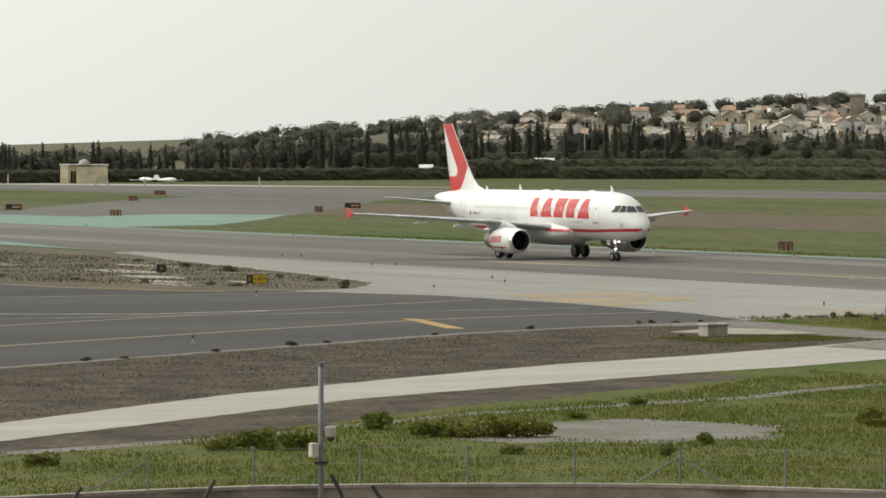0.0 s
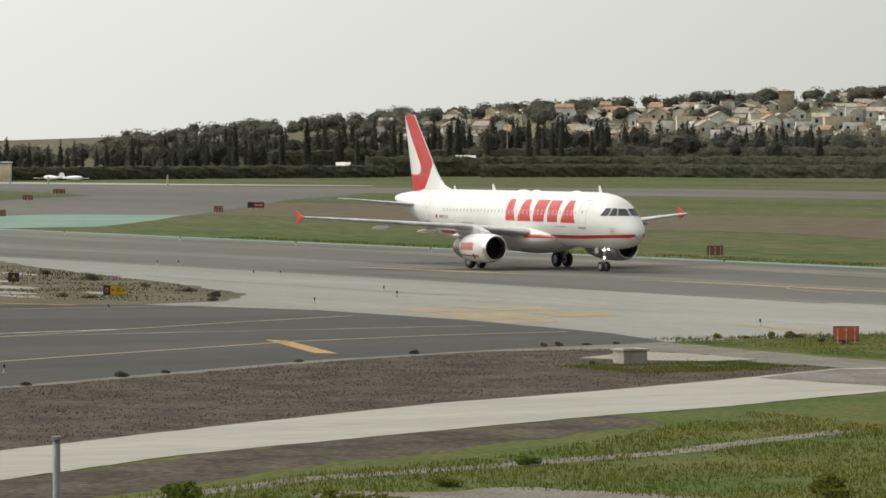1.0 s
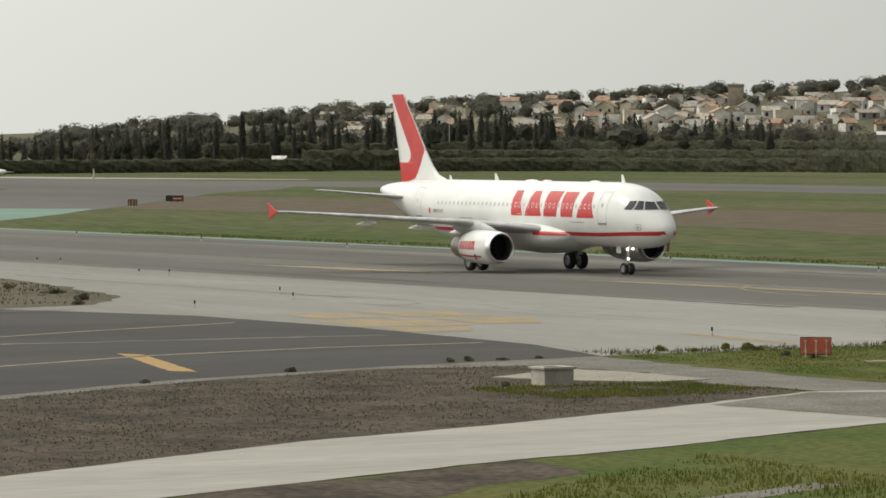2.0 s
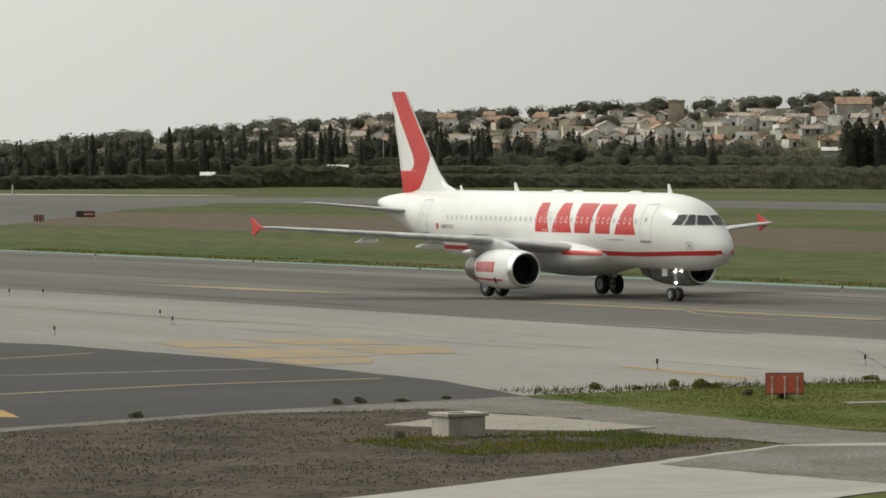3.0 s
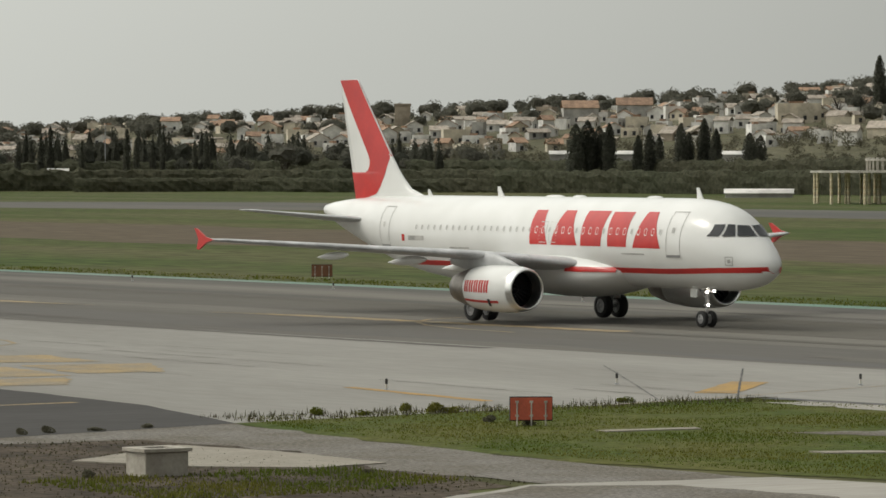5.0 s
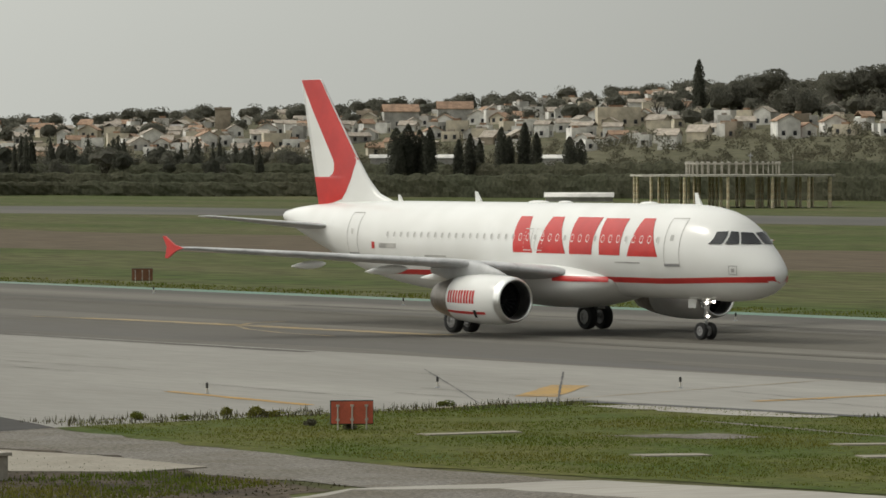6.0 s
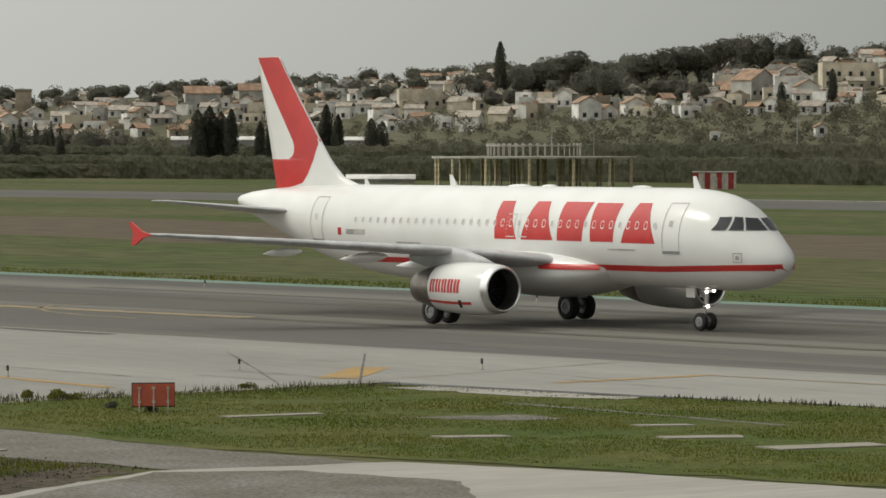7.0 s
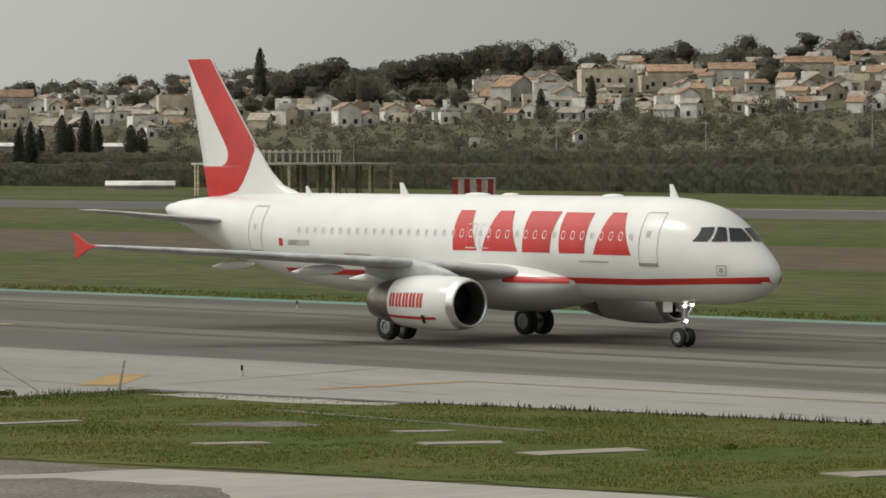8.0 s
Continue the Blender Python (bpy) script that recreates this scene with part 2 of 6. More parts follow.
def build_ground():
    xs = [-4200, -3000, -2500, -2200, -2000, -1850] + list(range(-1700, 301, 40)) + [450, 700, 1200, 2000]
    xs = sorted(set(xs) | {-26 + k * 0.5 for k in range(60)} | {float(k) for k in range(4, 60, 8)})
    ys = [-1500, -600, -200, -120, -100, -80] + list(range(-66, -20, 2)) + list(range(-20, 54, 1)) + [60, 100, 148, 300, 400] + list(range(460, 1901, 40)) + [2100, 2500, 3200]
    vs = [(x, y, terrain_z(x, y)) for y in ys for x in xs]
    w = len(xs)
    fs = [(j * w + i, j * w + i + 1, (j + 1) * w + i + 1, (j + 1) * w + i) for j in range(len(ys) - 1) for i in range(w - 1)]
    ob = mesh_part("ground", vs, fs, M_FIELD, smooth=True)
    ob.data.materials.append(M_HILL)
    for p in ob.data.polygons:
        x, y = p.center.x, p.center.y
        if y > 100 and math.hypot(x, y) > float(np.interp(math.degrees(math.atan2(-x, y)), BELT_B, BELT_R)) + 20:
            p.material_index = 1
    tagged(ob, "wide level grass airfield rising to a hill behind", "ground", kind="structure")


build_ground()
# strips of the airfield beyond the runway
sheet("dry_strip", [(-1500, 196), (-600, 205), (-200, 211), (400, 211), (400, 262), (-200, 261), (-620, 270), (-1500, 268)], 0.010, M_BROWN,
      "brown dry strip of grass between green ones", "field", ragged=6, step=18)
sheet("far_runway", [(-760, 372), (1500, 372), (1500, 432), (-700, 432)], 0.012, M_FARPAVE, "grey asphalt of a second runway far off", "runway")
sheet("far_runway_edge", rect(-480, 433, 1500, 435), 0.012, M_EDGELINE, "pale worn edge strip of the far runway", "runway marking")
sheet("exit_taxiway", [(-382, 146), (-384, 160), (-420, 184), (-455, 206), (-520, 246), (-585, 286), (-623, 316), (-660, 340), (-560, 372), (-900, 372),
                       (-960, 320), (-800, 300), (-690, 290), (-646, 278), (-600, 240), (-560, 205), (-640, 172), (-900, 163), (-1500, 160), (-1500, 146)], 0.016, M_FARPAVE,
      "grey asphalt exit taxiway curving off the runway", "taxiway", ragged=0.6, step=14)
sheet("taxiway_grass", [(-900, 250), (-722, 271), (-660, 282), (-645, 277), (-620, 256), (-585, 232), (-540, 203), (-506, 185), (-560, 180), (-900, 180)], 0.022, M_FIELD,
      "tongue of rough green grass between taxiways", "grass", ragged=1.0, step=6)
sheet("green_paint", [(-383, 147), (-389, 163), (-420, 184), (-454, 204), (-466, 190), (-452, 173), (-520, 163), (-760, 157), (-900, 152), (-900, 147)], 0.024, M_TEAL,
      "faded green paint beside the runway", "painted ground", ragged=0.5, step=8)
sheet("runway", rect(-1500, 100, 900, 145), 0.020, M_RUNWAY, "grey runway asphalt with long dark tyre streaks", "runway")
sheet("green_edge", rect(-1500, 145, 900, 147.4), 0.028, M_TEAL, "thin faded green strip along the runway", "painted ground", ragged=0.3, step=12)
sheet("rubber_streak", rect(-1500, 120.0, 900, 131), 0.026, M_RUBBER, "dark rubber streak on the runway", "runway stain", ragged=0.8, step=10)
sheet("rubber_streak", rect(-1500, 104.5, 900, 113), 0.026, M_RUBBER, "dark rubber streak on the runway", "runway stain", ragged=0.8, step=10, seed=5)
sheet("concrete_apron", [(-271, 97.2), (-248, 91.8), (-223.5, 86.9), (-203, 83.2), (-181, 78.4), (-170, 71.8), (-167, 64.6), (-154.6, 69.6), (-138.5, 70.2), (-120, 68.6), (-110.4, 66.0),
                         (-113.2, 88.0), (-103, 89.4), (-85, 92.3), (-40, 96), (20, 98), (900, 98), (900, 104), (-120, 103.4), (-271, 100.2)], 0.024, M_SHOULDER,
      "pale concrete apron beside the runway", "apron", ragged=0.12, step=2)
sheet("green_paint", [(-420, 106), (-303, 100.1), (-284, 100.0), (-322, 107), (-420, 113)], 0.030, M_TEAL, "faded green paint beside the runway", "painted ground", ragged=0.3)
sheet("taxiway", [(-48, -120), (-60, -60), (-73, -10), (-81, 9), (-93, 28), (-103, 44), (-107.4, 55), (-110.4, 66.5), (-120, 69.1), (-138.5, 70.7), (-154.6, 70.1), (-167, 65),
                  (-170.3, 57), (-195.5, 55.6), (-215, 54), (-300, 48), (-900, 30), (-900, -120)], 0.026, M_ASPHALT,
      "dark new asphalt of a taxiway", "taxiway", ragged=0.10, step=2)
sheet("island", [(-900, 29), (-300, 47.6), (-215, 53.6), (-195.5, 55.4), (-170.3, 56.7), (-166.9, 64.4), (-170, 72), (-181, 78.6), (-203, 83.6), (-223.5, 87.3), (-248, 92.2), (-271, 97.6), (-300, 98.6), (-900, 98)], 0.030, M_ISLAND,
      "dry grassy island between the taxiways", "ground", ragged=0.7, step=2.5)
# near side
sheet("dirt_strip", [(-47, -120), (-59.4, -60), (-72.4, -10), (-80.3, 9), (-92.3, 28), (-102.2, 44), (-106.6, 55), (-106.4, 61), (-100, 62.5), (-93, 61), (-85.4, 59), (-79.6, 50), (-75, 41), (-71.5, 33), (-63.6, 20),
                     (-56.6, 9.5), (-43.8, -6), (-21, -60), (-4, -120)], 0.014, M_DIRT,
      "dark bare dirt with sparse dry weeds", "ground", ragged=0.5, step=1.5)
sheet("gravel_track", [(-110.6, 66.6), (-107.6, 66.0), (-99, 65.3), (-92, 65), (-84, 65.6), (-84.6, 60.4), (-92, 59.4), (-99, 61.6), (-105.4, 60.5),
                       (-106.0, 54), (-102.0, 44.6), (-92.0, 28), (-80.0, 9), (-72.2, -10), (-73.4, -10), (-81.3, 9), (-93.3, 28), (-103.3, 44), (-107.8, 55)], 0.020, M_GRAVEL,
      "grey gravel track along the taxiway", "track", ragged=0.35, step=1.2)
sheet("grass_near_signs", [(-112.8, 67), (-107.6, 66.0), (-99, 65.3), (-92, 65), (-86, 66.5), (-80, 68), (-70, 69.8), (-40, 73), (40, 78), (200, 80), (200, 96.5), (20, 97.6),
                           (-40, 95.8), (-85, 92.0), (-103, 89.1), (-112.8, 87.8)], 0.018, M_GRASS, "fresh green grass beside the apron", "grass", ragged=0.5, step=1.2, seed=9)
sheet("service_road", [(-4, -120), (-21, -60), (-44, -6), (-57, 9.5), (-64, 20), (-72, 33), (-75.4, 41), (-80, 50), (-85.6, 59.6), (-84.4, 66), (-78, 67.9), (-70, 69.3), (-40, 72.5), (40, 77.5), (200, 79.5), (200, 70.5), (40, 68),
                       (-40, 63), (-58, 60.5), (-67, 57), (-70.6, 52.6), (-68.4, 47.6), (-65, 41), (-62.6, 34.5), (-56.6, 22), (-52, 13), (-46, 5), (-35.4, -9), (-12, -60), (8, -120)], 0.022, M_ROAD,
      "pale worn concrete service road", "road", ragged=0.12, step=1.2)
sheet("road_patch", [(-80.8, 52.6), (-85.2, 59.4), (-83.5, 62.4), (-78.5, 63.2), (-74, 60), (-71.6, 53.8)], 0.030, M_GRAVEL,
      "greyer weathered stretch of the service road", "road", ragged=0.2, step=1.0)
sheet("near_grass", [(8.4, -120), (-11.6, -60), (-35, -9), (-45.6, 5), (-51.6, 13), (-56.2, 22), (-62.2, 34.5), (-64.6, 41), (-68, 47.6), (-70.2, 52.6), (-66.6, 56.6), (-58, 60), (-40, 62.5), (40, 67.5), (200, 70), (200, 45)] + WALL_PATH[::-1][1:], 0.012, M_GRASS,
      "green grass with bare patches by the wall", "grass", ragged=0.6, step=1.5, seed=11)
sheet("bare_strip", [(-12, -60), (-35.2, -9), (-45.8, 5), (-51.8, 13), (-56.4, 22), (-62.4, 34.5), (-58, 34), (-49, 20), (-44.6, 12), (-39, 5), (-31, -5), (-29, -12), (-8, -60)], 0.018, M_DIRT, "bare earth verge along the road", "ground", ragged=0.8, step=1.5)
sheet("gravel_path", [(-27.4, -20), (-31.5, -8), (-34, -1), (-38.4, 6), (-42, 12), (-43.6, 18), (-46, 26), (-52, 37), (-51, 37.4), (-44.6, 26), (-42.4, 18), (-40.8, 12), (-37.2, 6), (-32.6, -1), (-30, -8), (-26, -20)], 0.020, M_GRAVEL,
      "narrow pale gravel path in the grass", "path", ragged=0.25, step=1.2)
sheet("gravel_patch", [(-36, 9), (-27.5, 5), (-24.3, 9), (-23.6, 14), (-30, 18.5), (-35.6, 16)], 0.020, M_GRAVEL, "bare grey gravel patch in the grass", "ground", ragged=1.2, step=1.2)


# ---------------------------------------------------------------- airliner
M_WHITE = material("white_airliner_paint", (0.80, 0.80, 0.775), 0.22, var=0.02, scale=0.5, fine=2.0, tint=(0.74, 0.74, 0.71), coords="object")
M_RED = material("red_airliner_paint", (0.56, 0.035, 0.03), 0.3, var=0.04, scale=0.8, fine=3.0, tint=(0.50, 0.03, 0.028), coords="object")
M_GREYP = material("grey_wing_paint", (0.52, 0.525, 0.525), 0.4, var=0.06, scale=0.8, fine=4.0, tint=(0.44, 0.445, 0.445), coords="object")
M_METAL = material("bare_metal", (0.80, 0.80, 0.78), 0.33, metal=1.0, var=0.05, scale=3.0, tint=(0.68, 0.68, 0.66), coords="object")
M_DARKMETAL = material("heat_stained_metal", (0.30, 0.27, 0.24), 0.4, metal=1.0, var=0.1, scale=2.0, tint=(0.2, 0.18, 0.16), coords="object")
M_BLACK = material("black_rubber", (0.02, 0.02, 0.02), 0.75, var=0.2, coords="object")
M_FAN = material("dark_fan_blades", (0.05, 0.05, 0.055), 0.4, metal=0.6, var=0.1, coords="object")
M_GLASSD = material("dark_cockpit_glass", (0.015, 0.017, 0.02), 0.06, var=0.02, coords="object")
M_CABIN = material("cabin_window_shade", (0.76, 0.75, 0.71), 0.25, var=0.05, coords="object")
M_SEAM = material("door_seam", (0.50, 0.49, 0.46), 0.6, var=0.05, coords="object")
M_STRUT = material("grey_gear_strut", (0.42, 0.42, 0.42), 0.45, metal=0.3, var=0.08, coords="object")
M_LAMP = material("lit_landing_lamp", (1.0, 0.93, 0.82), 0.3, var=0.0, emit=7.0, coords="object")

FUS = [(0.0, 2.86, 0.03, 0.03), (0.04, 2.86, 0.20, 0.19), (0.15, 2.87, 0.40, 0.37), (0.5, 2.92, 0.76, 0.70), (1.0, 3.00, 1.06, 1.00), (1.7, 3.19, 1.36, 1.36), (2.4, 3.43, 1.57, 1.68),
       (3.2, 3.60, 1.74, 1.90), (4.2, 3.72, 1.87, 2.01), (5.5, 3.79, 1.955, 2.06), (6.6, 3.80, 1.975, 2.07), (10, 3.80, 1.975, 2.07), (16, 3.80, 1.975, 2.07), (21, 3.80, 1.975, 2.07),
       (24.5, 3.80, 1.975, 2.07), (27, 3.92, 1.92, 1.95), (29.5, 4.13, 1.75, 1.73), (32, 4.42, 1.40, 1.37), (34.5, 4.74, 0.94, 0.92), (36.5, 4.98, 0.52, 0.50),
       (37.35, 5.06, 0.27, 0.26), (37.57, 5.08, 0.14, 0.13)]
NOSE_X = 5.07


def fus_at(x):
    """Centre height, half width and half height of the body x metres behind the nose (smooth between stations)."""
    k = 1
    while k < len(FUS) - 1 and FUS[k][0] < x:
        k += 1
    p0, p1, p2, p3 = FUS[max(0, k - 2)], FUS[k - 1], FUS[k], FUS[min(len(FUS) - 1, k + 1)]
    h = p2[0] - p1[0]
    t = max(0.0, min(1.0, (x - p1[0]) / h))
    out = []
    for j in (1, 2, 3):
        m1 = (p2[j] - p0[j]) / max(1e-6, p2[0] - p0[0]) * h
        m2 = (p3[j] - p1[j]) / max(1e-6, p3[0] - p1[0]) * h
        if x < 1.0:
            m1 = m2 = p2[j] - p1[j]
        out.append((2 * t**3 - 3 * t * t + 1) * p1[j] + (t**3 - 2 * t * t + t) * m1 + (3 * t * t - 2 * t**3) * p2[j] + (t**3 - t * t) * m2)
    return out


def body_y(x, z):
    zc, hw, hh = fus_at(x)
    return hw * math.sqrt(max(0.0, 1 - ((z - zc) / hh) ** 2))


def skin_patch(quads, side=-1, off=0.012, nx=6, nz=6, bm=None):
    """Pieces that lie on the body's skin: quads of four (x behind nose, z), wound round."""
    bm = bm or bmesh.new()
    for q in quads:
        grid = []
        for j in range(nz + 1):
            row = []
            for i in range(nx + 1):
                s, t = i / nx, j / nz
                x = (1 - t) * ((1 - s) * q[0][0] + s * q[1][0]) + t * ((1 - s) * q[3][0] + s * q[2][0])
                z = (1 - t) * ((1 - s) * q[0][1] + s * q[1][1]) + t * ((1 - s) * q[3][1] + s * q[2][1])
                zc, hw, hh = fus_at(x)
                y = body_y(x, z)
                n = Vector((0, y / hw**2, (z - zc) / hh**2)).normalized() * off * (1 + 4 * max(0.0, 1 - x / 1.8))
                row.append(bm.verts.new((NOSE_X - x, side * (y + n.y), z + n.z)))
            grid.append(row)
        for a, b in zip(grid, grid[1:]):
            for i in range(nx):
                bm.faces.new((a[i], a[i + 1], b[i + 1], b[i]) if side > 0 else (a[i], b[i], b[i + 1], a[i + 1]))
    bmesh.ops.remove_doubles(bm, verts=bm.verts, dist=0.0008)
    return bm


def frame_quads(x0, x1, z0, z1, w, slant=0.0):
    """Four bars round an opening; slant moves its top forward."""
    def p(x, z):
        return (x - slant * (z - z0), z)
    return [[p(x0, z0), p(x1, z0), p(x1, z0 + w), p(x0, z0 + w)], [p(x0, z1 - w), p(x1, z1 - w), p(x1, z1), p(x0, z1)],
            [p(x0, z0), p(x0 + w, z0), p(x0 + w, z1), p(x0, z1)], [p(x1 - w, z0), p(x1, z0), p(x1, z1), p(x1 - w, z1)]]


def airfoil(xle, chord, y, z, thick, n=12):
    pts = []
    for i in range(n + 1):
        t = 1 - i / n
        s = t * t * (3 - 2 * t) * 0.35 + 0.65 * t * t
        pts.append((s, 2.6 * thick * (0.2969 * math.sqrt(s) - 0.126 * s - 0.3516 * s * s + 0.2843 * s**3 - 0.1036 * s**4) / 0.6))
    low = [(s, -q * 0.75) for s, q in pts[::-1][1:-1]]
    return [(NOSE_X - (xle + s * chord), y, z + q * chord - 0.015 * chord * s) for s, q in pts + low]


def build_wheel(name, parent, x, y, r, w):
    bm = bmesh.new()
    prof = [(-w / 2, r * 0.58), (-w / 2, r * 0.86), (-w * 0.38, r * 0.97), (-w * 0.15, r), (w * 0.15, r), (w * 0.38, r * 0.97), (w / 2, r * 0.86), (w / 2, r * 0.58)]
    revolve(bm, prof, n=28)
    bmesh.ops.rotate(bm, verts=bm.verts, cent=(0, 0, 0), matrix=Matrix.Rotation(math.pi / 2, 3, "Z"))
    bmesh.ops.recalc_face_normals(bm, faces=bm.faces)
    wh = part(name, bm, M_BLACK, parent, "black rubber tyre on a grey hub", smooth=True)
    wh.location = (x, y, r)
    bm = bmesh.new()
    revolve(bm, [(-w * 0.36, 0.02), (-w * 0.36, r * 0.28), (-w * 0.5, r * 0.34), (-w * 0.42, r * 0.58), (w * 0.42, r * 0.58), (w * 0.5, r * 0.34), (w * 0.36, r * 0.28), (w * 0.36, 0.02)], n=20, close=True)
    for i in range(8):
        a = i * math.pi / 4
        for sd in (-1, 1):
            tube(bm, (sd * w * 0.3, math.cos(a) * r * 0.44, math.sin(a) * r * 0.44), (sd * w * 0.5, math.cos(a) * r * 0.44, math.sin(a) * r * 0.44), r * 0.05, n=6)
    bmesh.ops.rotate(bm, verts=bm.verts, cent=(0, 0, 0), matrix=Matrix.Rotation(math.pi / 2, 3, "Z"))
    bmesh.ops.recalc_face_normals(bm, faces=bm.faces)
    part("rim", bm, M_STRUT, wh)
    return wh


WHEELS = []


def build_airliner():
    jet = thing("airliner", pose(-221.85, 122.54, 0.045), "white twin-engined airliner with red tail band and red trim, taxiing", "airliner")
    # body
    bm = bmesh.new()
    xs = sorted({f[0] for f in FUS} | {x * 0.25 for x in range(1, 30)} | {7.5 + x * 1.0 for x in range(0, 30)})
    rings = []
    for x in xs:
        zc, hw, hh = fus_at(x)
        rings.append([(NOSE_X - x, hw * math.cos(a), zc + hh * math.sin(a)) for a in (2 * math.pi * i / 48 for i in range(48))])
    loft(bm, rings)
    body = part("fuselage", bm, M_WHITE, jet, "glossy white painted body", smooth=True)
    # wing root fairing
    bm = bmesh.new()
    rings = []
    for i in range(25):
        t = i / 24
        x = 9.6 + t * 12.6
        k = math.sin(math.pi * min(1, t * 2.6) / 2) ** 0.6 if t < 0.385 else math.cos(math.pi / 2 * (t - 0.385) / 0.615) ** 0.7
        k = max(k, 0.02)
        rings.append([(NOSE_X - x, (1.55 + 0.85 * k) * math.cos(a), 2.45 - 0.15 * k + (0.35 + 0.80 * k) * math.sin(a) + (0.12 * k if math.sin(a) > 0 else 0))
                      for a in (2 * math.pi * j / 32 for j in range(32))])
    loft(bm, rings)
    part("belly_fairing", bm, M_WHITE, jet, smooth=True)
    # red line along the lower body
    for sd in (-1, 1):
        q = []
        for i in range(30):
            a, b = 0.08 + i * 0.97, 0.08 + (i + 1) * 0.97
            if 9.8 < a:
                continue
            za, zb = [2.56 + 0.17 * max(0, 1 - x / 6) - 0.02 * min(1, x / 12) for x in (a, b)]
            q.append([(a, za - 0.12), (b, zb - 0.12), (b, zb + 0.12), (a, za + 0.12)])
        part("red_line", skin_patch(q, sd, nx=3, nz=3), M_RED, jet, "red painted line", smooth=True)
        q = [[(x, 2.47), (x + 1.0, 2.47), (x + 1.0, 2.71), (x, 2.71)] for x in (21.6, 22.6, 23.6, 24.6, 25.6, 26.6)]
        part("red_line", skin_patch(q, sd, nx=3, nz=3), M_RED, jet, "red painted line", smooth=True)
        bm = bmesh.new()
        rows = []
        for i in range(17):
            x = 9.75 + i * 0.2
            t = (x - 9.6) / 12.6
            k = max(0.02, math.sin(math.pi * min(1, t * 2.6) / 2) ** 0.6)
            row = []
            for z in (2.42, 2.50, 2.58, 2.66):
                sn = (z - 2.45 + 0.15 * k - (0.12 * k if z > 2.45 - 0.15 * k else 0)) / (0.35 + 0.80 * k)
                y = (1.55 + 0.85 * k) * math.sqrt(max(0, 1 - sn * sn))
                row.append(bm.verts.new((NOSE_X - x, sd * (max(y, body_y(x, z)) + 0.035), z)))
            rows.append(row)
        for a, b in zip(rows, rows[1:]):
            for i in range(3):
                bm.faces.new((a[i], a[i + 1], b[i + 1], b[i]))
        part("red_line", bm, M_RED, jet, "red painted line")
    # large red lettering as plain slanted blocks
    blocks = [[(16.34, 3.64), (14.9, 3.64), (15.55, 5.25), (16.42, 5.25)], [(14.6, 3.63), (12.5, 3.63), (13.2, 5.25), (14.05, 5.25)], [(12.2, 3.62), (10.6, 3.62), (10.41, 5.25), (12.2, 5.25)],
              [(10.05, 3.62), (8.6, 3.62), (8.5, 5.22), (10.15, 5.22)], [(8.09, 3.59), (5.98, 3.59), (6.7, 5.24), (7.5, 5.24)]]
    for sd in (-1, 1):
        for quad in blocks:
            part("red_block", skin_patch([quad], sd, nx=8, nz=12), M_RED, body, "slanted red block", smooth=True)
        part("grey_bar", skin_patch([[(25.45, 3.68), (26.9, 3.68), (26.9, 3.90), (25.45, 3.90)]], sd, nx=4, nz=3), M_SEAM, body, "small grey marking bar")
        part("red_flag", skin_patch([[(27.27, 3.64), (27.53, 3.64), (27.53, 3.96), (27.27, 3.96)]], sd, nx=2, nz=2), M_RED, body, "small red marking")
        part("grey_square", skin_patch(frame_quads(1.45, 1.85, 2.89, 3.28, 0.03) + [[(1.57, 3.0), (1.73, 3.0), (1.73, 3.16), (1.57, 3.16)]], sd, nx=2, nz=2), M_SEAM, body, "small square service marking")
        # doors
        for x0, x1, z0, z1 in ((4.57, 5.57, 3.28, 5.27), (28.8, 29.8, 3.40, 5.32)):
            door = part("door_frame", skin_patch(frame_quads(x0, x1, z0, z1, 0.032, 0.0), sd, nx=6, nz=8), M_SEAM, body, "grey outlined cabin door")
            part("door_sill", skin_patch([[(x0, z0 - 0.08), (x1, z0 - 0.08), (x1, z0 + 0.03), (x0, z0 + 0.03)]], sd, off=0.03, nx=4, nz=2), M_STRUT, door)
            xm = (x0 + x1) / 2 + 0.05
            part("door_window", skin_patch([[(xm - 0.1, 4.3), (xm + 0.1, 4.3), (xm + 0.1, 4.55), (xm - 0.1, 4.55)]], sd, nx=2, nz=2), M_CABIN, door)
        for x0 in (14.2, 15.0):
            part("exit_frame", skin_patch(frame_quads(x0, x0 + 0.58, 3.73, 4.72, 0.04), sd, nx=4, nz=6), M_CABIN, body, "pale outlined emergency exit")
        part("hatch", skin_patch([[(7.25, 3.28), (9.0, 3.28), (9.0, 3.34), (7.25, 3.34)]], sd, nx=5, nz=1), M_SEAM, body)
        part("hatch", skin_patch([[(21.5, 3.33), (23.2, 3.33), (23.2, 3.4), (21.5, 3.4)]], sd, nx=5, nz=1), M_SEAM, body)
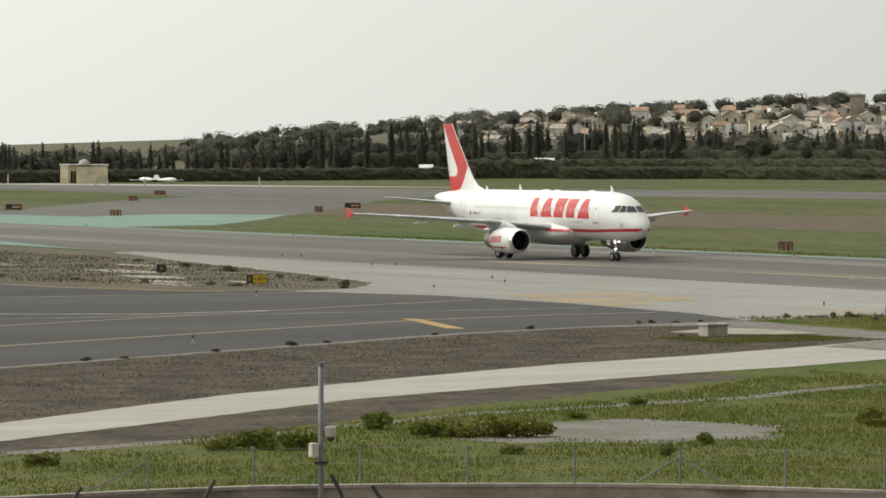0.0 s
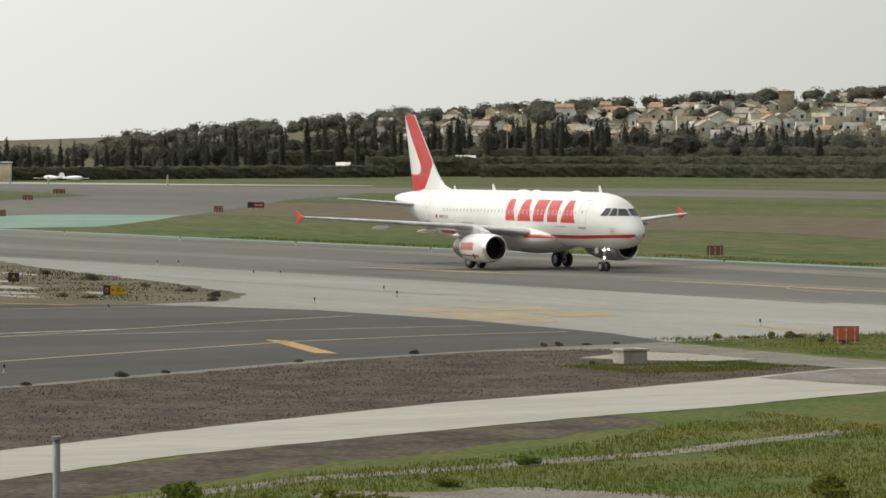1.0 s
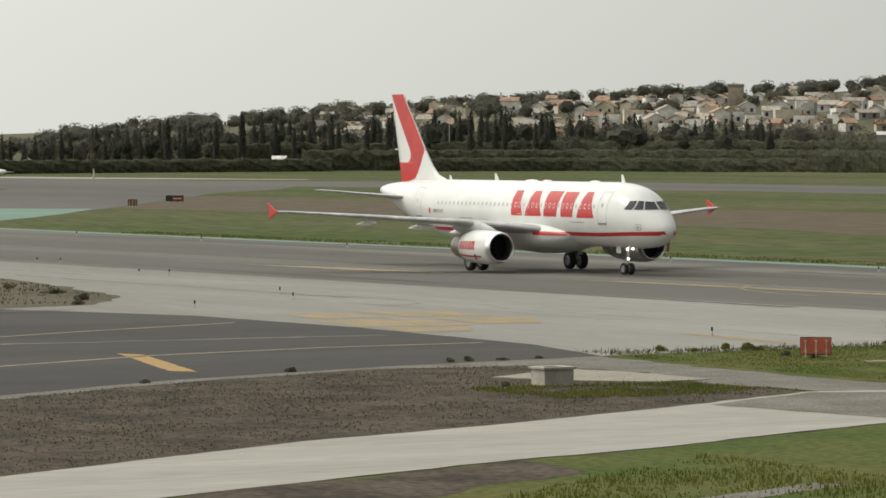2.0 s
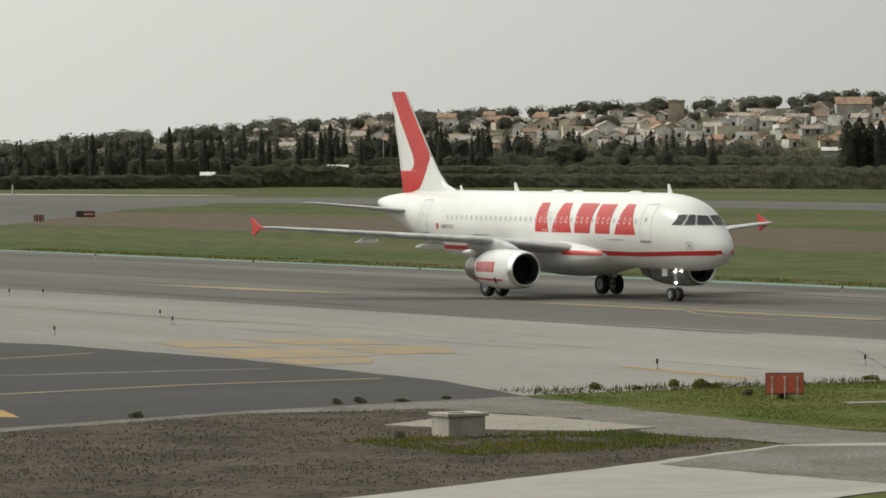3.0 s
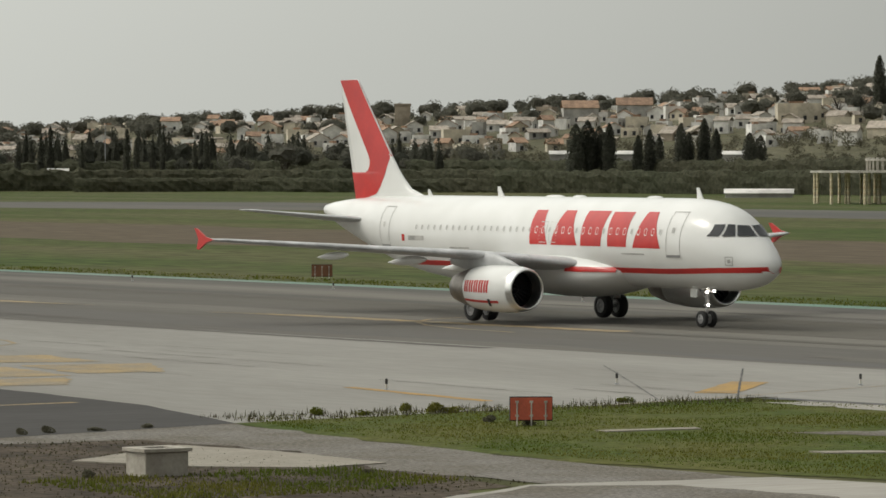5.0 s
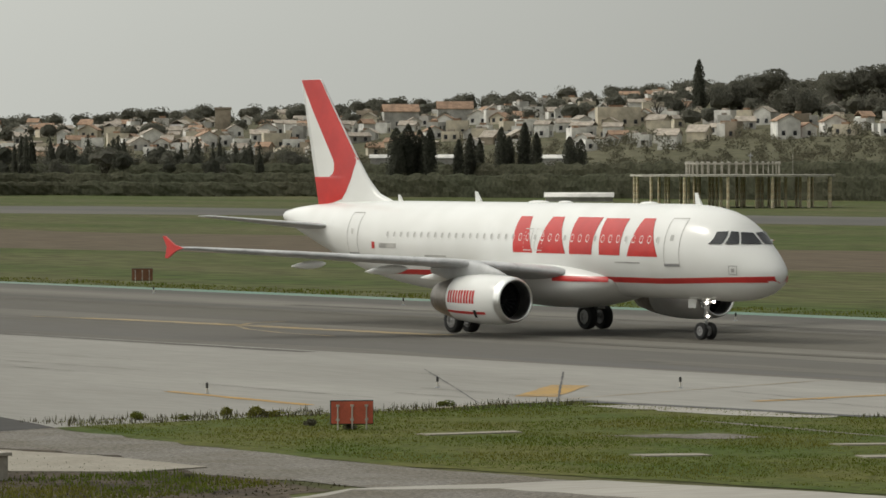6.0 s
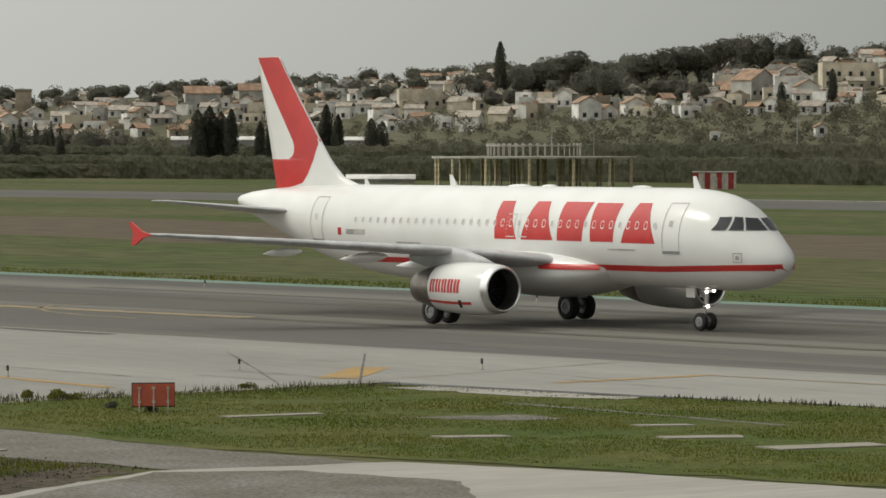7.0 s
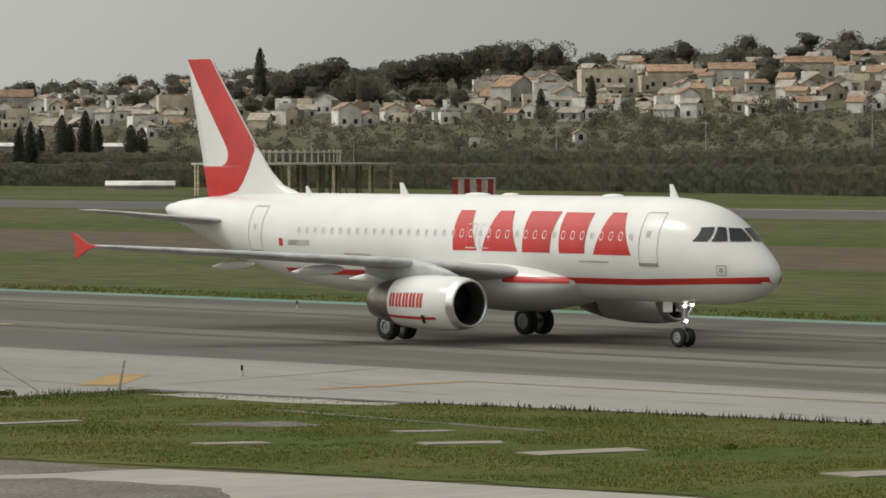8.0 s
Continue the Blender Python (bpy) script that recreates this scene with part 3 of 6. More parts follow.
        # cockpit panes
        for name, q in (("cockpit_window", ((1.40, 4.17), (1.61, 4.17), (1.27, 4.70), (0.98, 4.72))), ("cockpit_window", ((0.95, 4.19), (1.33, 4.17), (0.91, 4.72), (0.66, 4.70))),
                        ("windscreen", ((0.05, 4.20), (0.88, 4.19), (0.59, 4.69), (0.05, 4.66)))):
            bm = bmesh.new()
            rows = []
            for j in range(9):
                t = j / 8
                row = []
                for i in range(9):
                    u = i / 8
                    y = (1 - t) * ((1 - u) * q[0][0] + u * q[1][0]) + t * ((1 - u) * q[3][0] + u * q[2][0])
                    z = (1 - t) * ((1 - u) * q[0][1] + u * q[1][1]) + t * ((1 - u) * q[3][1] + u * q[2][1])
                    lo, hi = 0.3, 4.5
                    for _ in range(40):
                        m = (lo + hi) / 2
                        zc, hw, hh = fus_at(m)
                        if (y / hw) ** 2 + ((z - zc) / hh) ** 2 > 1:
                            lo = m
                        else:
                            hi = m
                    row.append(bm.verts.new((NOSE_X - hi + 0.03, sd * (y + 0.015), z + 0.02)))
                rows.append(row)
            for a, b in zip(rows, rows[1:]):
                for i in range(8):
                    bm.faces.new((a[i], b[i], b[i + 1], a[i + 1]) if sd > 0 else (a[i], a[i + 1], b[i + 1], b[i]))
            part(name, bm, M_GLASSD, body, "dark cockpit pane", smooth=True)
    # cabin windows
    bm = bmesh.new()
    pts = [(0.115 * math.copysign(abs(math.cos(a)) ** 0.7, math.cos(a)), 0.17 * math.copysign(abs(math.sin(a)) ** 0.7, math.sin(a))) for a in (2 * math.pi * i / 14 for i in range(14))]
    zw = 4.33
    vs = [bm.verts.new((x, -(body_y(12, zw + z) + 0.016), zw + z)) for x, z in pts]
    ins = [bm.verts.new((x * 0.72, -(body_y(12, zw + z * 0.72) + 0.010), zw + z * 0.72)) for x, z in pts]
    for i in range(14):
        f = bm.faces.new((vs[i], vs[(i + 1) % 14], ins[(i + 1) % 14], ins[i]))
        f.material_index = 1
    bm.faces.new(ins)
    wins = part("cabin_window", bm, [M_CABIN, M_WHITE], body, "small pale cabin window with its shade")
    wins.location = (NOSE_X - 6.05, 0, 0)
    for i in range(1, 38):
        x = 6.05 + i * 0.545
        for sd in (-1, 1):
            o = wins.copy()
            scene.collection.objects.link(o)
            y = body_y(x, zw) - body_y(12, zw)
            o.location = (NOSE_X - x, -y if sd < 0 else y, 0)
            if sd > 0:
                o.rotation_euler = (0, 0, math.pi)
    # fin
    def fin_le(z):
        for (xa, za), (xb, zb) in zip(FIN, FIN[1:]):
            if z <= zb:
                return xa + (xb - xa) * (z - za) / (zb - za)
        return FIN[-1][0]
    FIN = [(27.6, 5.62), (28.4, 5.86), (29.5, 6.19), (30.25, 6.75), (30.62, 7.11), (31.4, 8.0), (34.13, 11.30), (34.22, 11.50), (34.45, 11.66)]

    def fin_te(z):
        return 34.6 + (z - 5.5) * (36.15 - 34.6) / (11.72 - 5.5)

    def fin_half(x, z):
        a, b = fin_le(z), fin_te(z)
        s = max(0.0, min(1.0, (x - a) / (b - a)))
        return (0.10 + 0.26 * (11.9 - z) / 6.4) * (1.35 * math.sqrt(s) - 0.6 * s - 0.72 * s * s) * 1.6 + 0.008
    bm = bmesh.new()
    rings = []
    for z in [5.0, 5.62, 5.86, 6.0, 6.19, 6.5, 6.75, 7.11, 7.6, 8, 9, 10, 11, 11.36, 11.55, 11.72]:
        a, b = fin_le(max(z, 5.62)), fin_te(z)
        ss = [(i / 14) ** 1.5 for i in range(15)]
        r = [(NOSE_X - (a + (b - a) * s), fin_half(a + (b - a) * s, z), z) for s in ss]
        r += [(NOSE_X - (a + (b - a) * s), -fin_half(a + (b - a) * s, z), z) for s in ss[::-1]]
        rings.append(r)
    loft(bm, rings)
    fin = part("fin", bm, M_WHITE, jet, "white tail fin", smooth=True)
    front = [(5.64, 34.3), (5.75, 33.2), (5.92, 32.36), (6.3, 31.95), (6.91, 31.58), (7.5, 31.38), (7.95, 31.20)]
    rear = [(7.06, 33.4), (7.10, 33.23), (7.3, 33.06), (7.6, 33.03), (7.85, 33.15), (8.2, 33.42), (9.0, 34.05), (10.0, 34.85), (11.0, 35.6), (11.72, 36.13)]
    for sd in (-1, 1):
        bm = bmesh.new()
        rows = []
        zs = [5.64, 5.75, 5.92, 6.1, 6.3, 6.6, 6.91, 6.99, 7.0, 7.06, 7.10, 7.2, 7.3, 7.45, 7.6, 7.85, 7.95, 8.2, 8.6, 9, 9.5, 10, 10.5, 11, 11.36, 11.55, 11.71]
        for z in zs:
            xf = np.interp(z, [p[0] for p in front], [p[1] for p in front]) if z < 7.95 else fin_le(z) + 0.03
            xr = fin_te(z) - 0.01 if z < 7.0 else np.interp(z, [p[0] for p in rear], [p[1] for p in rear])
            rows.append([bm.verts.new((NOSE_X - (xf + (xr - xf) * i / 10), sd * (fin_half(xf + (xr - xf) * i / 10, z) + 0.012), z)) for i in range(11)])
        for a, b in zip(rows, rows[1:]):
            for i in range(10):
                bm.faces.new((a[i], a[i + 1], b[i + 1], b[i]))
        bmesh.ops.recalc_face_normals(bm, faces=bm.faces)
        part("red_band", bm, M_RED, fin, "red painted band", smooth=True)
    # wings
    for sd, side in ((-1, "near"), (1, "far")):
        bm = bmesh.new()
        st = [(1.2, 11.75, 7.3, 2.62, 0.135), (2.2, 12.3, 6.75, 2.75, 0.13), (4.0, 13.3, 5.4, 2.98, 0.13), (6.4, 14.62, 4.0, 3.22, 0.14), (10, 16.62, 3.15, 3.46, 0.145), (13.5, 18.56, 2.35, 3.70, 0.145),
              (16.2, 20.06, 1.72, 3.88, 0.13), (16.9, 20.5, 1.45, 3.92, 0.11)]
        loft(bm, [airfoil(x, c, sd * y, z, t) for y, x, c, z, t in st])
        wing = part("wing", bm, M_GREYP, jet, "pale grey swept wing", smooth=True)
        # bare metal leading edge
        bm = bmesh.new()
        rows = []
        for y, x, c, z, t in st[2:]:
            ring = airfoil(x - 0.012, c, sd * y, z + 0.003, t)
            rows.append([bm.verts.new(ring[i]) for i in (9, 10, 11, 12, 13, 14, 15)])
        for a, b in zip(rows, rows[1:]):
            for i in range(6):
                bm.faces.new((a[i], a[i + 1], b[i + 1], b[i]))
        bmesh.ops.recalc_face_normals(bm, faces=bm.faces)
        part("slat", bm, material("pale_slat_paint", (0.60, 0.60, 0.60), 0.3, var=0.04, coords="object"), wing, "pale leading edge slat", smooth=True)
        # wingtip fence
        bm = bmesh.new()
        out = [(20.45, 3.92), (21.2, 4.06), (21.95, 4.43), (22.15, 4.43), (21.8, 3.95), (21.95, 3.47), (21.75, 3.45), (21.1, 3.78)]
        loft(bm, [[(NOSE_X - x, sd * 16.88, z) for x, z in out], [(NOSE_X - x, sd * 16.96, z) for x, z in out]])
        part("wingtip_fence", bm, M_RED, wing, "red wingtip fence")
        # flap fairings
        for y, x0, ln, z, r in ((7.9, 16.2, 3.3, 2.98, 0.20), (11.4, 17.5, 2.7, 3.22, 0.17), (4.9, 15.4, 4.0, 2.70, 0.23)):
            bm = bmesh.new()
            revolve(bm, [(NOSE_X - (x0 + ln * t), max(0.02, r * math.sin(math.pi * t ** 0.8) ** 0.7)) for t in (0, 0.05, 0.15, 0.3, 0.45, 0.6, 0.75, 0.88, 0.96, 1.0)], n=12, close=True)
            for v in bm.verts:
                v.co = (v.co.x, sd * y + v.co.y * 0.7, z + v.co.z * 1.1 - 0.06 * (NOSE_X - x0 - v.co.x))
            bmesh.ops.recalc_face_normals(bm, faces=bm.faces)
            part("flap_fairing", bm, M_WHITE, wing, "white flap fairing", smooth=True)
        # tailplane
        bm = bmesh.new()
        loft(bm, [airfoil(31.4, 4.3, sd * 0.5, 4.56, 0.10), airfoil(32.2, 3.7, sd * 1.6, 4.66, 0.10), airfoil(34.6, 1.35, sd * 6.1, 5.10, 0.095), airfoil(34.95, 0.95, sd * 6.25, 5.12, 0.08)])
        part("tailplane", bm, M_GREYP, jet, "pale grey tailplane", smooth=True)
        # engine
        ey, ez = sd * 5.75, 1.66
        bm = bmesh.new()
        prof = [(11.2, 0.955), (11.43, 1.025), (12.0, 1.085), (12.8, 1.11), (13.6, 1.095), (14.4, 1.045), (15.0, 0.98)]
        revolve(bm, [(NOSE_X - x, r) for x, r in prof], n=40)
        for v in bm.verts:
            v.co += Vector((0, ey, ez))
        bmesh.ops.recalc_face_normals(bm, faces=bm.faces)
        eng = part("engine_cowl", bm, M_WHITE, jet, "white engine cowl with red markings", smooth=True)
        bm = bmesh.new()
        revolve(bm, [(NOSE_X - x, r) for x, r in ((11.44, 1.029), (11.23, 0.98), (11.12, 0.93), (11.08, 0.895), (11.11, 0.855), (11.23, 0.83), (11.5, 0.815), (11.95, 0.84))], n=40)
        for v in bm.verts:
            v.co += Vector((0, ey, ez))
        part("intake_lip", bm, M_METAL, eng, "bare metal intake lip", smooth=True)
        bm = bmesh.new()
        revolve(bm, [(NOSE_X - x, r) for x, r in ((14.98, 0.988), (15.5, 0.90), (16.1, 0.78), (16.55, 0.67), (16.53, 0.63), (15.7, 0.64))], n=40)
        for v in bm.verts:
            v.co += Vector((0, ey, ez))
        part("exhaust", bm, M_DARKMETAL, eng, "heat-stained metal exhaust", smooth=True)
        bm = bmesh.new()
        revolve(bm, [(NOSE_X - 11.95, 0.84), (NOSE_X - 12.5, 0.84), (NOSE_X - 12.5, 0.02)], n=40)
        revolve(bm, [(NOSE_X - 11.8, 0.01), (NOSE_X - 11.85, 0.06), (NOSE_X - 12.1, 0.2), (NOSE_X - 12.4, 0.28)], n=20)
        for v in bm.verts:
            v.co += Vector((0, ey, ez))
        part("fan_duct", bm, M_FAN, eng, "dark intake duct and spinner")
        bm = bmesh.new()
        loft(bm, [[(NOSE_X - 12.25, 0.26, z) for z in (-0.01, 0.01)] + [(NOSE_X - 12.40, 0.25, z + 0.06) for z in (0.01, -0.01)], [(NOSE_X - 12.15, 0.83, z) for z in (-0.008, 0.008)] + [(NOSE_X - 12.40, 0.81, z + 0.17) for z in (0.008, -0.008)]])
        data = bpy.data.meshes.new("fan_blade")
        bm.to_mesh(data)
        bm.free()
        data.materials.append(M_FAN)
        for i in range(22):
            o = new("fan_blade", data)
            o.parent = eng
            o.location, o.rotation_euler = (0, ey, ez), (2 * math.pi * i / 22, 0, 0)
        # markings on the cowl: slanted blocks and a line
        def cowl_quad(bm, x0, x1, a0, a1, sl=0.0, off=0.012):
            n, rows = 5, []
            for j in range(n + 1):
                a = a0 + (a1 - a0) * j / n
                row = []
                for i in range(n + 1):
                    x = x0 + (x1 - x0) * i / n - sl * j / n
                    r = float(np.interp(x, [p[0] for p in prof], [p[1] for p in prof])) + off
                    row.append(bm.verts.new((NOSE_X - x, ey + sd * r * math.cos(a), ez + r * math.sin(a))))
                rows.append(row)
            for p, q in zip(rows, rows[1:]):
                for i in range(n):
                    bm.faces.new((p[i], p[i + 1], q[i + 1], q[i]))
        for k in range(5):
            bm = bmesh.new()
            x = 14.8 - k * 0.43
            cowl_quad(bm, x, x - 0.14, -0.15, 0.37, 0.03)
            cowl_quad(bm, x - 0.2, x - 0.34, -0.15, 0.37, 0.03)
            part("red_block", bm, M_RED, eng, "red block")
        bm = bmesh.new()
        cowl_quad(bm, 14.95, 12.1, -0.62, -0.50)
        part("red_line", bm, M_RED, eng, "red painted line")
        bm = bmesh.new()
        cowl_quad(bm, 13.0, 12.8, -0.78, -0.42, 0.12, 0.016)
        part("dark_vent", bm, M_BLACK, eng, "dark slot")
        # strake and pylon
        bm = bmesh.new()
        secs = [(11.6, 2.66, 0.02, 0.04), (12.4, 2.82, 0.16, 0.14), (13.6, 2.92, 0.2, 0.36), (14.8, 2.95, 0.2, 0.44), (16.2, 2.82, 0.16, 0.34), (17.4, 2.86, 0.04, 0.12)]
        loft(bm, [[(NOSE_X - x, ey + w * math.cos(a), z + hh * math.sin(a)) for a in (2 * math.pi * i / 16 for i in range(16))] for x, z, w, hh in secs])
        part("pylon", bm, M_GREYP, eng, "grey engine pylon", smooth=True)
        # main gear
        bm = bmesh.new()
        gx, gy = NOSE_X - 17.71, sd * 3.795
        tube(bm, (gx, gy, 0.58), (gx + 0.1, gy, 2.0), 0.10, 0.13)
        tube(bm, (gx + 0.1, gy, 1.4), (gx + 0.15, gy, 3.0), 0.17)
        tube(bm, (gx, gy - 0.62, 0.58), (gx, gy + 0.62, 0.58), 0.08)
        tube(bm, (gx + 0.1, gy, 1.5), (gx + 0.2, gy - sd * 1.4, 2.6), 0.07)
        tube(bm, (gx - 0.25, gy, 0.9), (gx - 0.3, gy, 1.5), 0.05)
        gear = part("main_gear", bm, M_STRUT, jet, "grey main landing gear leg", smooth=True)
        bm = bmesh.new()
        box(bm, gx - 0.45, gy + sd * 0.14, 0.95, gx + 0.5, gy + sd * 0.19, 2.7, 0.01)
        part("gear_door", bm, M_WHITE, gear, "white gear door")
        for o in (-0.46, 0.46):
            WHEELS.append((build_wheel("wheel", jet, gx, gy + o, 0.58, 0.42), 0.58))
    # nose gear
    bm = bmesh.new()
    tube(bm, (0, 0, 0.38), (0.05, 0, 1.1), 0.07)
    tube(bm, (0.05, 0, 0.95), (0.12, 0, 2.2), 0.11)
    tube(bm, (0, -0.36, 0.38), (0, 0.36, 0.38), 0.05)
    tube(bm, (0.1, 0, 1.2), (-0.9, 0, 2.1), 0.05)
    tube(bm, (0.12, -0.22, 1.0), (0.12, 0.22, 1.0), 0.045)
    tube(bm, (0.16, -0.38, 1.62), (0.16, 0.38, 1.62), 0.05)
    gear = part("nose_gear", bm, M_STRUT, jet, "grey nose landing gear leg", smooth=True)
    for sd in (-1, 1):
        bm = bmesh.new()
        box(bm, -0.75, sd * 0.36 - 0.012, 1.36, -0.22, sd * 0.36 + 0.012, 1.9, 0.01)
        part("gear_door", bm, M_WHITE, gear, "white nose gear door")
        WHEELS.append((build_wheel("wheel", jet, 0, sd * 0.25, 0.38, 0.22), 0.38))
    for y, z in ((-0.2, 1.62), (0.2, 1.66), (-0.14, 1.02)):
        bm = bmesh.new()
        revolve(bm, [(0.2, 0.01), (0.27, 0.06), (0.33, 0.075), (0.35, 0.065), (0.355, 0.01)], n=14)
        for v in bm.verts:
            v.co += Vector((0, y, z))
        part("landing_lamp", bm, M_LAMP, gear, "lit landing lamp")
    # aerials
    for x, ln, hh in ((5.3, 0.45, 0.55), (21.3, 0.5, 0.5), (27.6, 0.35, 0.32)):
        zc, hw, hf = fus_at(x)
        z0 = zc + hf - 0.03
        bm = bmesh.new()
        loft(bm, [[(NOSE_X - x, 0.03, z0), (NOSE_X - x - ln, 0.03, z0), (NOSE_X - x - ln, -0.03, z0), (NOSE_X - x, -0.03, z0)],
                  [(NOSE_X - x - ln * 0.75, 0.015, z0 + hh), (NOSE_X - x - ln * 1.15, 0.015, z0 + hh), (NOSE_X - x - ln * 1.15, -0.015, z0 + hh), (NOSE_X - x - ln * 0.75, -0.015, z0 + hh)]])
        part("aerial", bm, M_WHITE, jet, "white blade aerial")
    for x, ln in ((9.0, 1.2), (15.0, 1.0), (17.0, 1.6)):
        bm = bmesh.new()
        bmesh.ops.create_uvsphere(bm, u_segments=12, v_segments=8, radius=1.0, matrix=Matrix.Translation((NOSE_X - x, 0, 5.86)) @ Matrix.Diagonal((ln * 0.5, 0.22, 0.10, 1)))
        part("dome_aerial", bm, M_WHITE, jet, smooth=True)
    return jet


jet = build_airliner()


# ---------------------------------------------------------------- hedges, woods and trees
# far leaf colours are lifted and greyed, standing in for distance haze
M_LEAF = material("haze_lifted_evergreen_leaves", (0.140, 0.140, 0.112), 0.85, var=0.3, scale=0.05, fine=1.2, tint=(0.155, 0.150, 0.12), spec=0.1, random_obj=0.2, leafy=0.55)
M_LEAF2 = material("haze_lifted_scrub_leaves", (0.158, 0.148, 0.104), 0.85, var=0.35, scale=0.012, fine=0.8, tint=(0.125, 0.12, 0.084), spec=0.1, leafy=0.55)
M_HEDGE = material("haze_lifted_hedge_leaves", (0.115, 0.122, 0.08), 0.85, var=0.35, scale=0.03, fine=1.0, tint=(0.13, 0.128, 0.086), spec=0.1, leafy=0.55)
M_CYP = material("dark_cypress_leaves", (0.094, 0.098, 0.076), 0.85, var=0.3, scale=0.05, fine=1.2, tint=(0.115, 0.117, 0.092), spec=0.1, random_obj=0.2, leafy=0.55)
M_BARK = material("grey_brown_bark", (0.10, 0.085, 0.07), 0.9, var=0.3, scale=2.0, coords="object")
M_WEED = material("dry_weed", (0.088, 0.075, 0.048), 0.9, var=0.4, scale=0.6, fine=6.0, tint=(0.085, 0.085, 0.045), spec=0.1, leafy=0.35)
M_BLADE = material("grass_blades", (0.096, 0.130, 0.020), 0.85, var=0.35, scale=0.22, fine=4.0, tint=(0.150, 0.146, 0.030), spec=0.1, leafy=0.35)


def leaf_cloud(rng, pts, size, up=0.0):
    """Triangles of about that size, one at each point, turned every way."""
    n = len(pts)
    a, b = rng.normal(size=(n, 3)), rng.normal(size=(n, 3))
    a[:, 2] += up
    a /= np.linalg.norm(a, axis=1)[:, None]
    b -= (a * b).sum(1)[:, None] * a
    b /= np.linalg.norm(b, axis=1)[:, None]
    s = size * rng.uniform(0.6, 1.4, n)[:, None]
    v = np.stack([pts - a * s * 0.5 - b * s * 0.4, pts - a * s * 0.5 + b * s * 0.4, pts + a * s * 0.7], 1).reshape(-1, 3)
    return v


def crown_points(rng, kind, h, w, n):
    """Points of one crown, base at z = 0: cypress, round, pine, bush or bare."""
    t = rng.uniform(0, 1, n)
    ang = rng.uniform(0, 2 * np.pi, n)
    if kind == "cypress":
        r = w / 2 * np.minimum(1, (t + 0.06) * 6) * (1 - t ** 4.0) ** 0.75
        rr = r * np.sqrt(rng.uniform(0.35, 1, n)) * (1 + 0.08 * np.sin(ang * 3 + t * 9))
        return np.stack([rr * np.cos(ang), rr * np.sin(ang), h * (0.04 + 0.96 * t)], 1)
    k = max(5, int(7 if kind != "bush" else 5))
    cs = []
    for i in range(k):
        a, q = rng.uniform(0, 2 * np.pi), rng.uniform(0.1, 0.36) * w
        if kind == "pine":
            z = h * rng.uniform(0.55, 0.9)
        elif kind == "bush":
            z = h * rng.uniform(0.25, 0.7)
        else:
            z = h * rng.uniform(0.35, 0.8)
        cs.append((q * math.cos(a), q * math.sin(a), z, w * rng.uniform(0.2, 0.34)))
    cs = np.array(cs)
    c = cs[rng.integers(0, k, n)]
    d = rng.normal(size=(n, 3))
    d /= np.linalg.norm(d, axis=1)[:, None]
    rad = c[:, 3:4] * rng.uniform(0.55, 1.0, n)[:, None] ** 0.5
    p = c[:, :3] + d * rad * np.array([1, 1, 0.8 if kind != "pine" else 0.55])
    p[:, 2] = np.clip(p[:, 2], 0.02, h)
    return p


def ball(subdivisions):
    bm = bmesh.new()
    bmesh.ops.create_icosphere(bm, subdivisions=subdivisions, radius=1.0)
    v, f = np.array([q.co[:] for q in bm.verts]), np.array([[q.index for q in p.verts] for p in bm.faces])
    bm.free()
    return v, f


BALL_V, BALL_F = ball(2)


def crown_mass(rng, kind, h, w):
    """An uneven closed mass, a little smaller than the crown it fills."""
    v = BALL_V * (1 + 0.17 * rng.normal(size=(len(BALL_V), 1)).clip(-1.4, 1.4))
    if kind == "cypress":
        t = (v[:, 2:3] + 1) / 2
        k = np.clip(1.2 - t ** 2.2, 0.08, 1.0)
        return np.concatenate([v[:, :2] * w * 0.38 * k, h * (0.02 + 0.92 * t)], 1)
    mid, half = {"pine": (0.70, 0.18), "bush": (0.42, 0.40)}.get(kind, (0.54, 0.32))
    return v * np.array([w * 0.35, w * 0.35, h * half]) + np.array([0, 0, h * mid])


def wood(name, places, mat, label, category, size=0.8, per=120, seed=1, mass=False):
    """Trees too many to count as one mesh. places: (x, y, z, kind, height, width)."""
    rng = np.random.default_rng(seed)
    vs, ms = [], []
    for x, y, z, kind, h, w in places:
        at = np.array([x, y, z - 0.3])
        n = int(per * (h * w) / 40) + 24
        vs.append(leaf_cloud(rng, crown_points(rng, kind, h, w, n) + at, size))
        if mass:
            ms.append(crown_mass(rng, kind, h, w) + at)
    v = np.concatenate(vs)
    f = np.arange(len(v)).reshape(-1, 3).tolist()
    for k in range(len(ms)):
        f += (BALL_F + len(v) + k * len(BALL_V)).tolist()
    ob = mesh_part(name, np.concatenate([v] + ms).tolist(), f, mat)
    return tagged(ob, label, category, kind="stuff")


rng0 = np.random.default_rng(7)


def belt_spot(bearing, d):
    r = float(np.interp(bearing, BELT_B, BELT_R)) + d
    x, y = spot(bearing, r)
    return x, y, terrain_z(x, y)


